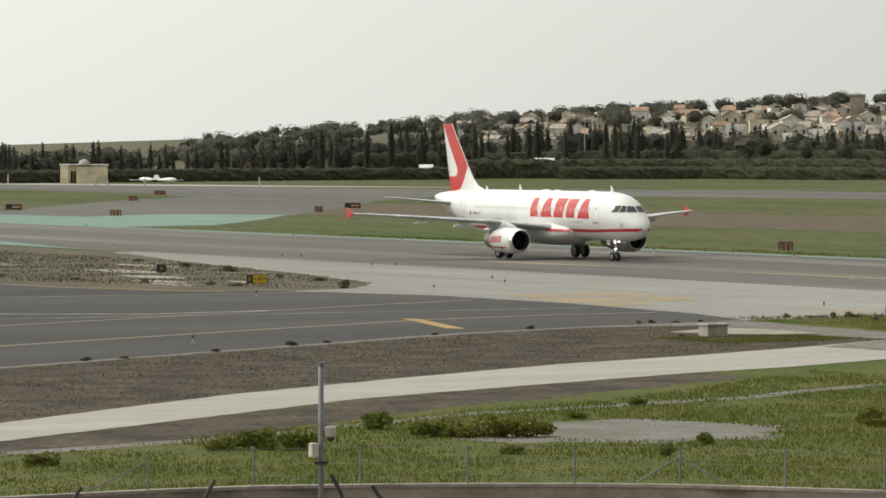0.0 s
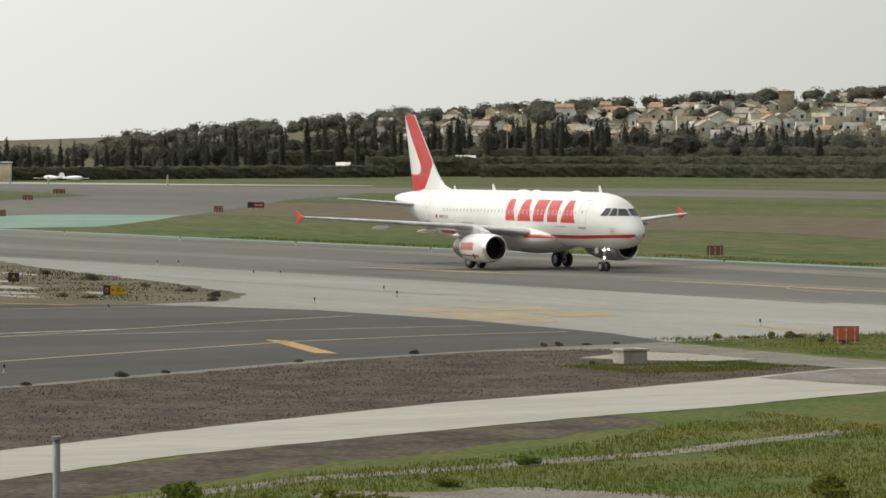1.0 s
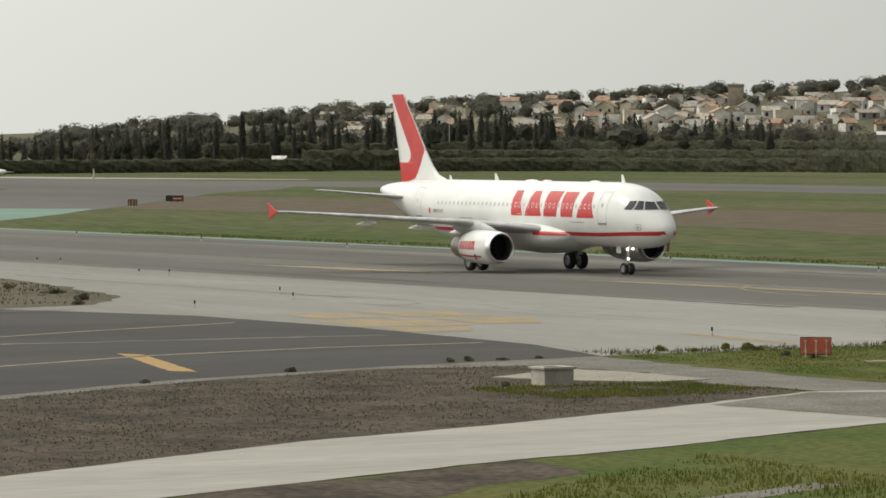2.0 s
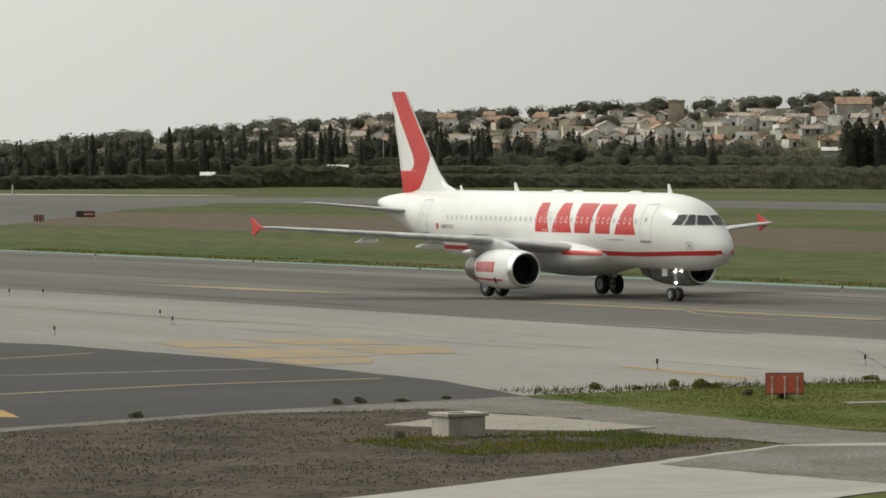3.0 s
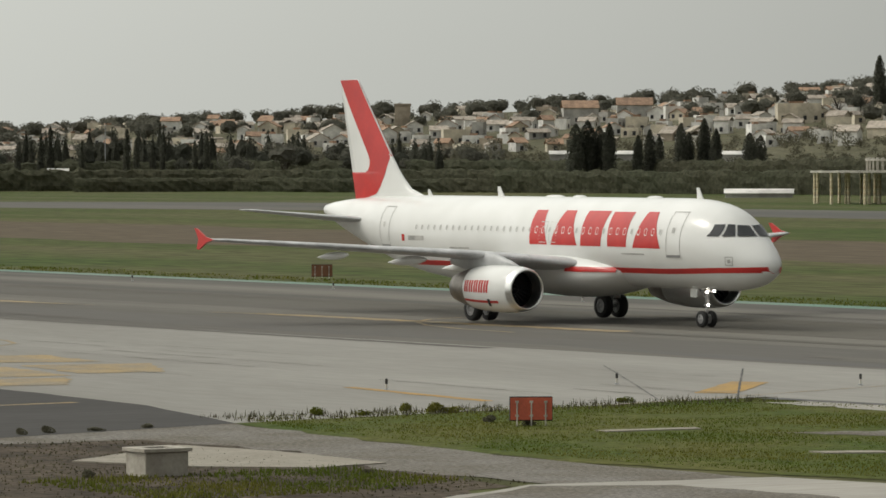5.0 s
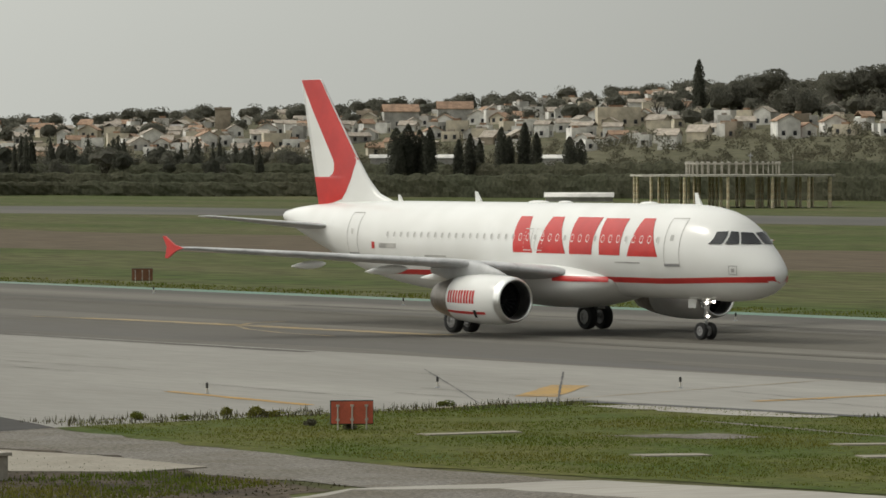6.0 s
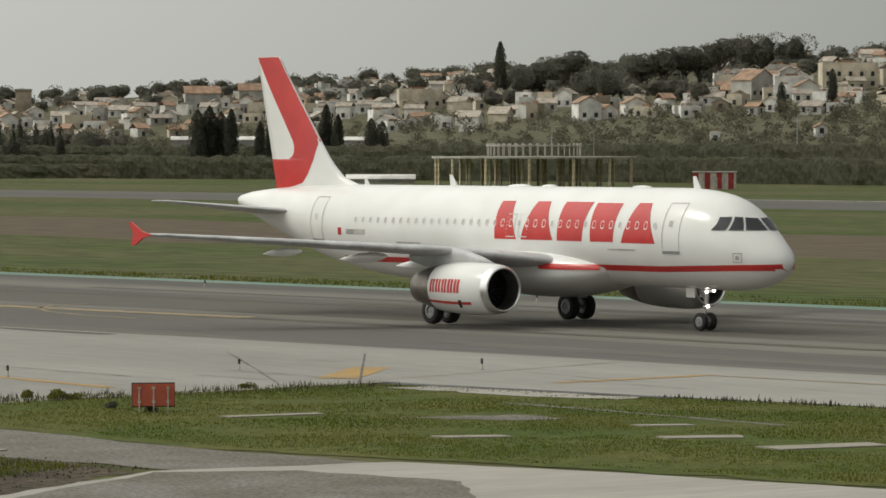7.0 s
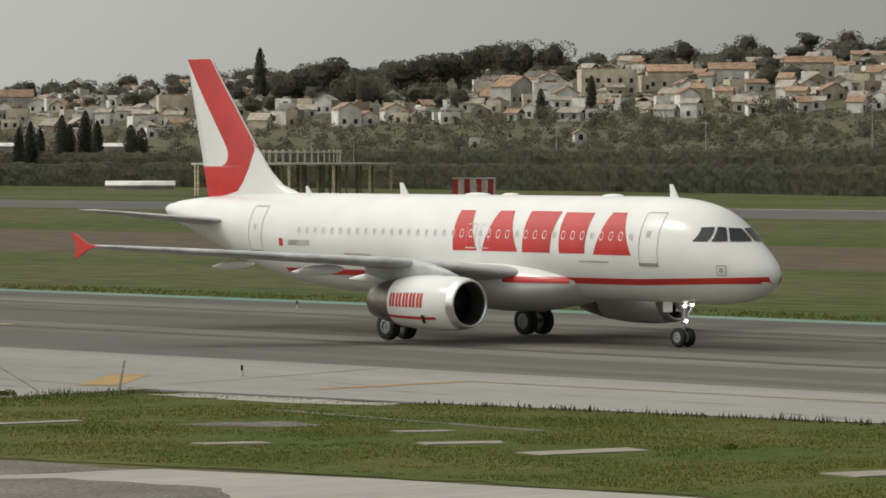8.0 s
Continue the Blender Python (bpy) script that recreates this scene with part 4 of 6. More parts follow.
def bank(b0, b1, d, h, w, label, seed):
    """A long hedge: a rounded, uneven bank with loose leaves on its skin."""
    rng = np.random.default_rng(seed)
    n = int((b1 - b0) / 0.075)
    prof = [(-0.5, 0.0), (-0.54, 0.25), (-0.52, 0.5), (-0.46, 0.75), (-0.3, 0.93), (0.0, 1.0), (0.3, 0.93), (0.5, 0.6), (0.5, 0.0)]
    v, skin = [], []
    for i in range(n + 1):
        b = b0 + (b1 - b0) * i / n
        x, y, z = belt_spot(b, d + 2.5 * noise.noise((b * 1.7, seed, 0)))
        c, q = math.cos(radians(b)), math.sin(radians(b))
        hh = h * (1 + 0.12 * noise.noise((b * 6, seed, 3)) + 0.07 * noise.noise((b * 23, seed, 5)))
        for u, t in prof:
            o = u * w * (1 + 0.25 * rng.uniform(-1, 1))
            p = (x - q * o, y + c * o, z - 0.1 + hh * t * (1 + 0.06 * rng.uniform(-1, 1)))
            v.append(p)
            if t > 0.05:
                skin.append(p)
    m = len(prof)
    f = [(i * m + k, i * m + k + 1, (i + 1) * m + k + 1, (i + 1) * m + k) for i in range(n) for k in range(m - 1)]
    pts = np.repeat(np.array(skin), 3, axis=0) + rng.normal(scale=0.35, size=(len(skin) * 3, 3))
    lv = leaf_cloud(rng, pts, 0.34)
    f += (np.arange(len(lv)).reshape(-1, 3) + len(v)).tolist()
    tagged(mesh_part("hedge", v + lv.tolist(), f, M_HEDGE), label, "hedge", kind="stuff")


bank(40, 55.6, 3, 5.6, 4.5, "long clipped dark green hedge by the field", 3)
bank(55.2, 62.6, 22, 5.4, 4.5, "broken dark hedge along the field", 4)
bank(55.5, 61.0, 9, 3.6, 3.5, "low dark hedge before the taller one", 6)
bank(62.2, 77, 8, 3.4, 4.5, "low dark hedge before the wood", 7)
bank(40, 64, 92, 6.6, 5, "second dark hedge row behind the field", 5)
# orchard and scrub on the slope
slope = []
for i in range(2600):
    b, d = rng0.uniform(39, 66), rng0.uniform(150, 440)
    if b > 52 and d > 380:
        continue
    x, y, z = belt_spot(b, d)
    tree = rng0.uniform() < (0.16 if b < 51 else 0.34)
    h = rng0.uniform(3.5, 6.5) if tree else rng0.uniform(1.2, 2.6)
    slope.append((x, y, z, "round" if tree else "bush", h, h * (rng0.uniform(0.8, 1.1) if tree else rng0.uniform(1.4, 2.6))))
wood("scrub_trees", slope, M_LEAF2, "olive-brown scrub and orchard trees on a slope", "trees", 0.5, 150, 6)
# dark wood along the far left, of cypress and pine
dark = []
for i in range(420):
    b = rng0.uniform(56.0, 78)
    d = rng0.uniform(60, 240)
    x, y, z = belt_spot(b, d)
    k = rng0.choice(["cypress", "round", "cypress", "pine"])
    tall = float(np.interp(b, (56, 60, 64, 66, 78), (9, 12, 10.5, 8, 6.5))) * rng0.uniform(0.75, 1.12)
    tall *= 1.22 if k == "cypress" else 0.95
    dark.append((x, y, z, str(k), tall, tall * (rng0.uniform(0.16, 0.28) if k == "cypress" else 0.62)))
wood("dark_wood", dark, M_CYP, "dense dark wood of cypresses and pines", "trees", 0.5, 160, 8, True)
mid_wood = []
for i in range(620):
    b, d = rng0.uniform(55.5, 74), rng0.uniform(230, 640)
    if b < 61.5 and 350 < d:
        continue
    x, y, z = belt_spot(b, d)
    h = rng0.uniform(3.5, 6.0)
    mid_wood.append((x, y, z, "round", h, h * rng0.uniform(0.9, 1.4)))
wood("hillside_wood", mid_wood, M_LEAF, "grey-green wood on the low hillside", "trees", 0.62, 160, 12, True)
# trees on the far hill, their leaf colour lifted for haze
crest = []
for i in range(700):
    b, d = rng0.uniform(40, 66), rng0.uniform(560, 1250)
    x, y, z = belt_spot(b, d)
    h = rng0.uniform(4, 8.5)
    crest.append((x, y, z, "round", h, h * rng0.uniform(0.9, 1.5)))
for i in range(50):
    b, d = rng0.uniform(47.4, 51.2), rng0.uniform(470, 700)
    x, y, z = belt_spot(b, d)
    h = rng0.uniform(5, 9)
    crest.append((x, y, z, "round", h, h * rng0.uniform(0.9, 1.4)))
wood("hill_trees", crest, M_LEAF, "dark trees scattered over the far hill", "trees", 0.62, 190, 9, True)


def build_tree(name, kind, h, w, n, label, seed, size=0.5, mat=None):
    rng = np.random.default_rng(seed)
    tree = thing(name, pose(0, 0, 0), label, "tree")
    bm = bmesh.new()
    tube(bm, (0, 0, -0.5), (0.1, 0, h * (0.3 if kind == "cypress" else 0.5)), w * 0.06 + 0.08, w * 0.035 + 0.04, 8)
    if kind != "cypress":
        for i in range(6):
            a = rng.uniform(0, 6.28)
            z0 = h * rng.uniform(0.25, 0.5)
            tube(bm, (0.05, 0, z0), (math.cos(a) * w * 0.3, math.sin(a) * w * 0.3, z0 + h * rng.uniform(0.2, 0.42)), w * 0.03 + 0.02, 0.03, 6)
    part("trunk", bm, M_BARK, tree)
    if kind == "bare":
        bm = bmesh.new()
        for i in range(60):
            a, z0 = rng.uniform(0, 6.28), h * rng.uniform(0.35, 0.75)
            q = rng.uniform(0.05, 0.25) * w
            tube(bm, (math.cos(a) * q, math.sin(a) * q, z0), (math.cos(a) * q * 2.2, math.sin(a) * q * 2.2, z0 + h * rng.uniform(0.12, 0.28)), 0.07, 0.02, 4)
        part("twig_crown", bm, M_BARK, tree, "bare thin twigs")
    else:
        v, c = leaf_cloud(rng, crown_points(rng, kind, h, w, n), size * 0.8), crown_mass(rng, kind, h, w)
        mesh_part("crown", np.concatenate([v, c]).tolist(), np.arange(len(v)).reshape(-1, 3).tolist() + (BALL_F + len(v)).tolist(), mat or (M_CYP if kind == "cypress" else M_LEAF), tree, "dense dark foliage")
    return tree


PROTO = {}


def plant(kind, b, r, h_scale=1.0, turn=0.0):
    name, knd, h, w, n, label, size = TREES[kind]
    x, y = spot(b, r)
    m = pose(x, y, terrain_z(x, y), 0, 0, turn)
    if kind not in PROTO:
        PROTO[kind] = build_tree(name, knd, h, w, n, label, 40 + len(PROTO), size)
        PROTO[kind].matrix_world = m @ Matrix.Diagonal((h_scale, h_scale, h_scale, 1))
        return
    o = copy_thing(PROTO[kind], m)
    o.scale = (h_scale,) * 3


TREES = {"cyp": ("cypress", "cypress", 15.5, 3.8, 2000, "tall dark column of a cypress on the slope", 0.5),
         "slim": ("cypress", "cypress", 15.0, 2.3, 1500, "slim dark cypress above the wood", 0.42),
         "cyp2": ("cypress", "cypress", 15, 5.2, 2400, "broad dark cypress on the slope", 0.5),
         "pine": ("pine_tree", "pine", 13, 12, 1400, "dark spreading pine on the skyline", 0.6),
         "round": ("tree", "round", 12, 11, 1300, "dark round-crowned tree among houses", 0.6),
         "bare": ("bare_tree", "bare", 11, 9, 0, "leafless tree with thin twigs on the hill", 0.3),
         "palm": ("palm_tree", "pine", 9, 4.5, 260, "tall palm with a small crown among houses", 0.7)}
# cypress group, then skyline trees
for b, r, k, s in ((54.55, 1090, "cyp2", 1.05), (54.40, 1092, "cyp2", 1.1), (54.25, 1094, "cyp2", 1.0), (54.12, 1088, "cyp", 1.02), (53.75, 1090, "cyp", 0.82), (53.6, 1096, "cyp", 0.9), (53.48, 1100, "cyp", 0.8),
                   (53.2, 1090, "cyp", 1.0), (53.1, 1094, "cyp", 0.85), (52.9, 1090, "cyp", 1.06), (52.75, 1085, "cyp", 0.9), (52.32, 1090, "cyp2", 0.85), (52.18, 1094, "cyp2", 0.8),
                   (50.66, 1500, "cyp", 1.3), (50.95, 1490, "round", 0.74), (50.4, 1500, "round", 1.01), (50.15, 1505, "round", 1.15), (49.95, 1510, "round", 1.22),
                   (49.75, 1480, "pine", 1.28), (49.5, 1420, "round", 1.15), (49.3, 1410, "round", 1.01), (48.85, 1440, "pine", 1.15), (48.55, 1440, "pine", 1.28), (48.3, 1445, "pine", 1.28), (48.1, 1450, "pine", 1.15),
                   (47.85, 1500, "pine", 1.28), (47.55, 1560, "round", 1.35), (47.3, 1560, "round", 1.35), (46.9, 1560, "round", 1.22),
                   (55.9, 1240, "round", 0.75), (55.75, 1245, "round", 0.6), (57.5, 1180, "palm", 1.1), (57.62, 1220, "palm", 1.15), (58.3, 1150, "pine", 0.9), (58.9, 1130, "round", 0.75), (56.8, 1150, "round", 0.6),
                   (46.4, 1330, "cyp2", 0.65), (47.05, 1280, "cyp2", 0.6), (45.2, 1640, "round", 0.8), (44.4, 1640, "round", 0.9), (43.6, 1640, "pine", 0.8), (43.1, 1640, "round", 0.9),
                   (59.3, 1150, "slim", 0.9), (59.45, 1150, "slim", 0.8), (60.2, 1140, "slim", 0.85), (60.32, 1150, "slim", 1.0), (60.9, 1130, "slim", 0.8), (61.3, 1135, "slim", 1.05), (61.42, 1130, "slim", 0.9), (62.1, 1120, "slim", 0.8), (62.2, 1125, "slim", 0.95), (62.7, 1120, "slim", 0.75), (63.4, 1110, "slim", 1.0), (63.75, 1110, "slim", 0.85), (64.4, 1100, "slim", 0.9)):
    plant(k, b, r, s, b * 977 % 360)
for b, r, s in ((51.2, 1480, 0.9), (50.85, 1500, 0.8), (50.1, 1520, 1.0), (49.85, 1520, 0.9), (61.8, 1300, 0.9), (63.0, 1300, 0.8), (64.4, 1200, 0.8), (65.5, 1150, 0.8)):
    plant("bare", b, r, s, b * 571 % 360)

# ---------------------------------------------------------------- town on the hill
M_WALL = [material("white_render", (0.80, 0.78, 0.73), 0.9, var=0.08, scale=0.2, random_obj=0.12, coords="object"), material("cream_render", (0.66, 0.59, 0.46), 0.9, var=0.08, scale=0.2, random_obj=0.15, coords="object"),
          material("grey_render", (0.52, 0.50, 0.46), 0.9, var=0.08, scale=0.2, random_obj=0.15, coords="object"), material("ochre_render", (0.38, 0.32, 0.245), 0.9, var=0.08, scale=0.2, random_obj=0.15, coords="object")]
M_ROOF = [material("clay_roof_tiles", (0.40, 0.26, 0.17), 0.9, var=0.2, scale=0.5, fine=3.0, random_obj=0.2, coords="object"), material("grey_roof_tiles", (0.46, 0.40, 0.33), 0.9, var=0.2, scale=0.5, fine=3.0, random_obj=0.2, coords="object")]
M_PANE = material("dark_window_pane", (0.045, 0.045, 0.05), 0.2, var=0.05, coords="object")
M_REDWALL = material("red_wall", (0.36, 0.12, 0.08), 0.9, var=0.1, coords="object")
WIN_MESH = bmesh.new()
box(WIN_MESH, -0.55, -0.06, -0.7, 0.55, 0.06, 0.7)
WIN_DATA = bpy.data.meshes.new("window")
WIN_MESH.to_mesh(WIN_DATA)
WIN_MESH.free()
WIN_DATA.materials.append(M_PANE)
HOUSE_DATA = {}


def house_mesh(kind, w, dp, h, roof):
    """Wall and roof meshes of one size, shared between alike houses."""
    key = (kind, w, dp, h, roof)
    if key in HOUSE_DATA:
        return HOUSE_DATA[key]
    bm = bmesh.new()
    box(bm, -w / 2, -dp / 2, -4, w / 2, dp / 2, h)
    if roof == "gable":
        for y in (-dp / 2, dp / 2):
            bm.faces.new([bm.verts.new(p) for p in ((-w / 2, y, h), (w / 2, y, h), (0, y, h + w * 0.27))])
    elif roof == "flat":
        for q in (rect(-w / 2, -dp / 2, w / 2, -dp / 2 + 0.25), rect(-w / 2, dp / 2 - 0.25, w / 2, dp / 2), rect(-w / 2, -dp / 2 + 0.25, -w / 2 + 0.25, dp / 2 - 0.25), rect(w / 2 - 0.25, -dp / 2 + 0.25, w / 2, dp / 2 - 0.25)):
            box(bm, q[0][0], q[0][1], h, q[2][0], q[2][1], h + 0.8)
    wall = bpy.data.meshes.new("wall")
    bm.to_mesh(wall)
    bm.free()
    bm = bmesh.new()
    if roof == "gable":
        t, o = 0.22, 0.35
        for sx in (-1, 1):
            ring = [(sx * (w / 2 + o), h - o * 0.54), (0, h + w * 0.27), (0, h + w * 0.27 + t), (sx * (w / 2 + o), h - o * 0.54 + t)]
            loft(bm, [[(x, y, z) for x, z in ring] for y in (-dp / 2 - o, dp / 2 + o)])
    elif roof == "ridge":
        t, o = 0.22, 0.35
        for sy in (-1, 1):
            ring = [(sy * (dp / 2 + o), h - o * 0.5), (0, h + dp * 0.25), (0, h + dp * 0.25 + t), (sy * (dp / 2 + o), h - o * 0.5 + t)]
            loft(bm, [[(x, y, z) for y, z in ring] for x in (-w / 2 - o, w / 2 + o)])
    else:
        box(bm, -w / 2 + 0.26, -dp / 2 + 0.26, h - 0.1, w / 2 - 0.26, dp / 2 - 0.26, h + 0.12)
        box(bm, -w * 0.2, -dp * 0.1, h + 0.12, w * 0.12, dp * 0.3, h + 1.5)
    rf = bpy.data.meshes.new("roof")
    bm.to_mesh(rf)
    bm.free()
    HOUSE_DATA[key] = (wall, rf)
    return wall, rf


def with_material(name, data, mat, parent):
    ob = new(name, data)
    if not data.materials:
        data.materials.append(None)
    ob.material_slots[0].link = "OBJECT"
    ob.material_slots[0].material = mat
    ob.parent = parent
    return ob


def build_house(x, y, z, w, dp, h, roof, turn, wall_mat, roof_mat, label):
    hs = thing("house", pose(x, y, z, 0, 0, turn), label, "house", "houses on the hill")
    wall, rf = house_mesh("house", w, dp, h, roof)
    with_material("wall", wall, wall_mat, hs)
    with_material("roof", rf, roof_mat, hs)
    for fl in range(max(1, int(h // 3))):
        n = max(1, int(w // 3))
        for i in range(n):
            o = new("window", WIN_DATA)
            o.parent = hs
            o.location = (-w / 2 + (i + 0.5) * w / n, -dp / 2 - 0.02, min(1.5, h - 1.0) + fl * 3.0)
        o = new("window", WIN_DATA)
        o.parent = hs
        o.location, o.rotation_euler = (w / 2 + 0.02, 0, 1.6 + fl * 3.0), (0, 0, math.pi / 2)
    return hs


def build_far_houses(rows):
    """The houses behind, one mesh: rows as build_house takes them."""
    mats = M_WALL + M_ROOF + [M_PANE]
    vs, fs, mi = [], [], []

    def add(me, m, mat):
        k = len(vs)
        vs.extend((m @ v.co)[:] for v in me.vertices)
        for p in me.polygons:
            fs.append([k + i for i in p.vertices])
            mi.append(mats.index(mat))
    for x, y, z, w, dp, h, roof, turn, wall_mat, roof_mat, _ in rows:
        m = pose(x, y, z, 0, 0, turn)
        wall, rf = house_mesh("house", w, dp, h, roof)
        add(wall, m, wall_mat)
        add(rf, m, roof_mat)
        n = max(1, int(w // 3))
        for i in range(n):
            add(WIN_DATA, m @ Matrix.Translation((-w / 2 + (i + 0.5) * w / n, -dp / 2 - 0.02, min(1.5, h - 1.0))), M_PANE)
    me = bpy.data.meshes.new("far_houses")
    me.from_pydata(vs, [], fs)
    for x in mats:
        me.materials.append(x)
    me.polygons.foreach_set("material_index", mi)
    tagged(new("far_houses", me), "crowded white and cream houses higher up the hill", "houses", kind="stuff")


town = []
rt = random.Random(12)
NAMES = ("white rendered", "cream rendered", "grey rendered", "ochre rendered")
taken = []
for i in range(4200):
    b = rt.uniform(41.5, 62.5)
    d0 = 360 if b > 51 else 400
    d = rt.uniform(d0, 760)
    if b > 58.5 and rt.random() < 0.5:
        continue
    if 48.0 < b < 50.6 and d > 520:
        continue
    x, y, z = belt_spot(b, d)
    if any((x - p) ** 2 + (y - q) ** 2 < 6.6 ** 2 for p, q in taken):
        continue
    taken.append((x, y))
    if len(taken) > 560:
        break
    w, dp, h = rt.choice((4, 5, 6, 7.5)), rt.choice((4.5, 6)), rt.choice((2.5, 2.8, 3.2, 4.4))
    k = rt.choices((0, 1, 2, 3), (12, 5, 1, 1))[0]
    roof = rt.choices(("gable", "ridge", "flat"), (3, 3, 5))[0]
    town.append((d, x, y, z - 0.3, w, dp, h, roof, b + rt.choice((-25, -8, 6, 20, 70)) + rt.uniform(-6, 6), M_WALL[k], M_ROOF[rt.random() < 0.6],
                NAMES[k] + (" house with a flat roof terrace" if roof == "flat" else " house with a tiled pitched roof")))
town.sort(key=lambda q: q[0])
for q in town[:280]:
    build_house(*q[1:])
build_far_houses([q[1:] for q in town[280:]])
# houses that stand out
for b, r, w, dp, h, roof, turn, wm, label in ((49.55, 1330, 7, 10, 5.2, "gable", 62, M_WALL[0], "white gabled house with a red side wall"), (48.95, 1330, 6.5, 9, 4.0, "gable", 60, M_WALL[0], "white gabled house at the town edge"),
                                              (47.4, 1390, 12, 8.5, 5.525, "gable", 95, M_WALL[2], "grey gabled barn above a garden wall"), (46.9, 1380, 12, 6, 5.5, "flat", 52, M_WALL[0], "white walled yard building"),
                                              (46.2, 1400, 17.6, 8.5, 7.225, "flat", 56, M_WALL[1], "large tan house with terraces"), (45.4, 1410, 14.4, 8.5, 5.525, "ridge", 50, M_WALL[1], "long cream house with a clay roof"),
                                              (44.6, 1410, 14.4, 7.65, 5.1, "ridge", 46, M_WALL[0], "long white house with a clay roof"), (43.6, 1420, 16, 7.65, 5.1, "ridge", 46, M_WALL[1], "long cream house with a clay roof"),
                                              (51.7, 1480, 14.4, 10.2, 5.525, "flat", 57, M_WALL[1], "large tan flat-roofed building"), (54.5, 1620, 12.8, 10.2, 5.95, "ridge", 60, M_WALL[2], "grey hall with a broad roof"),
                                              (53.8, 1620, 12.8, 10.2, 5.525, "ridge", 56, M_WALL[2], "grey hall with a broad roof"), (47.9, 1130, 2.6, 2.6, 2.4, "flat", 50, M_WALL[0], "small white hut among scrub"),
                                              (46.55, 1130, 3, 2.6, 2.4, "gable", 60, M_WALL[0], "small white hut among scrub"), (49.0, 1060, 2.6, 2.6, 2.0, "flat", 50, M_WALL[0], "small white hut among scrub")):
    x, y = spot(b, r)
    hs = build_house(x, y, terrain_z(x, y) + 0.2, w, dp, h, roof, turn, wm, M_ROOF[0], label)
    if "red side" in label:
        bm = bmesh.new()
        box(bm, w / 2 + 0.02, -dp / 2 + 0.1, -0.5, w / 2 + 0.06, dp / 2 - 0.1, h - 0.1)
        part("side_wall", bm, M_REDWALL, hs, "red painted side wall")


def build_tower(b, r, w, h):
    x, y = spot(b, r)
    tw = thing("tower", pose(x, y, terrain_z(x, y), 0, 0, b), "square brown brick tower on the skyline", "tower")
    bm = bmesh.new()
    box(bm, -w / 2, -w / 2, -4, w / 2, w / 2, h, 0.1)
    part("shaft", bm, M_WALL[3], tw)
    bm = bmesh.new()
    box(bm, -w * 0.55, -w * 0.55, h, w * 0.55, w * 0.55, h + 0.9, 0.1)
    part("parapet", bm, M_WALL[3], tw)


build_tower(56.78, 1760, 6.2, 7.6)
# long white sheds and low buildings behind the hedges
for b, r, w, top, lab in ((54.35, 1180, 22, 10.4, "long low shed with a pale sheet roof"), (52.55, 1160, 12, 10.3, "long low shed with a pale sheet roof"), (52.2, 930, 14, 1.9, "low white walled building before the hedge"),
                          (62.9, 1112, 3.4, 4.0, "pale canvas tent beyond the field"), (61.2, 1125, 5.0, 5.8, "low pale hut beyond the field")):
    x, y = spot(b, r)
    z = terrain_z(x, y)
    sh = thing("shed", pose(x, y, z, 0, 0, b), lab, "shed")
    h = top - z
    bm = bmesh.new()
    box(bm, -w / 2, -3, -1, w / 2, 3, h - 1.0, 0.05)
    part("wall", bm, M_WALL[2], sh)
    bm = bmesh.new()
    ring = [(-3.4, h - 1.1), (0, h - 0.2), (3.4, h - 1.1), (3.4, h - 0.9), (0, h), (-3.4, h - 0.9)]
    loft(bm, [[(xx, yy, zz) for yy, zz in ring] for xx in (-w / 2 - 0.3, w / 2 + 0.3)])
    part("roof", bm, M_WALL[0], sh, "pale sheet roof")
wood("hedge", [(*spot(b, r - 7), terrain_z(*spot(b, r - 7)), "bush", top - terrain_z(*spot(b, r - 7)) - 0.4 + 0.3 * math.sin(k * 2.1), 4.0)
               for b0, r, wd, top in ((54.35, 1180, 24, 10.4), (52.55, 1160, 14, 10.3)) for k in range(int(wd / 1.6)) for b in (b0 + math.degrees((k * 1.6 - wd / 2) / r),)],
     M_HEDGE, "dark hedge before the long sheds", "hedge", 0.45, 260, 15)
# pale dome of a small observatory-like hut
x, y = spot(56.27, 1085)
dm = thing("dome_hut", pose(x, y, terrain_z(x, y), 0, 0, 57), "small pale dome-shaped hut behind the hedge", "hut")
bm = bmesh.new()
revolve(bm, [(0, 1.1), (3.2, 1.1)], axis_x=False, n=20)
part("wall", bm, M_WALL[2], dm)
bm = bmesh.new()
revolve(bm, [(3.2 + 1.1 * math.sin(a), max(0.02, 1.2 * math.cos(a))) for a in (0, 0.3, 0.6, 0.9, 1.2, 1.45, 1.57)], axis_x=False, n=20)
part("dome", bm, M_WALL[0], dm, "pale dome", smooth=True)


# ---------------------------------------------------------------- marks on the pavement
def mark(pts, mat, label, z=0.036, category="ground marking", ragged=0.0, name="painted_mark"):
    return sheet(name, pts, z, mat, label, category, ragged=ragged, step=0.6)


def stripe(x0, y0, x1, y1, w, mat, label, z=0.036, name="painted_line", ragged=0.0):
    d = math.hypot(x1 - x0, y1 - y0)
    nx, ny = -(y1 - y0) / d * w / 2, (x1 - x0) / d * w / 2
    return sheet(name, [(x0 - nx, y0 - ny), (x1 - nx, y1 - ny), (x1 + nx, y1 + ny), (x0 + nx, y0 + ny)], z, mat, label, "ground marking", ragged=ragged, step=0.8)


mark([(-121.6, 50.4), (-120.2, 50.9), (-107.4, 47.0), (-108.4, 46.3)], M_ORANGE, "broad yellow bar on the dark taxiway", ragged=0.04)


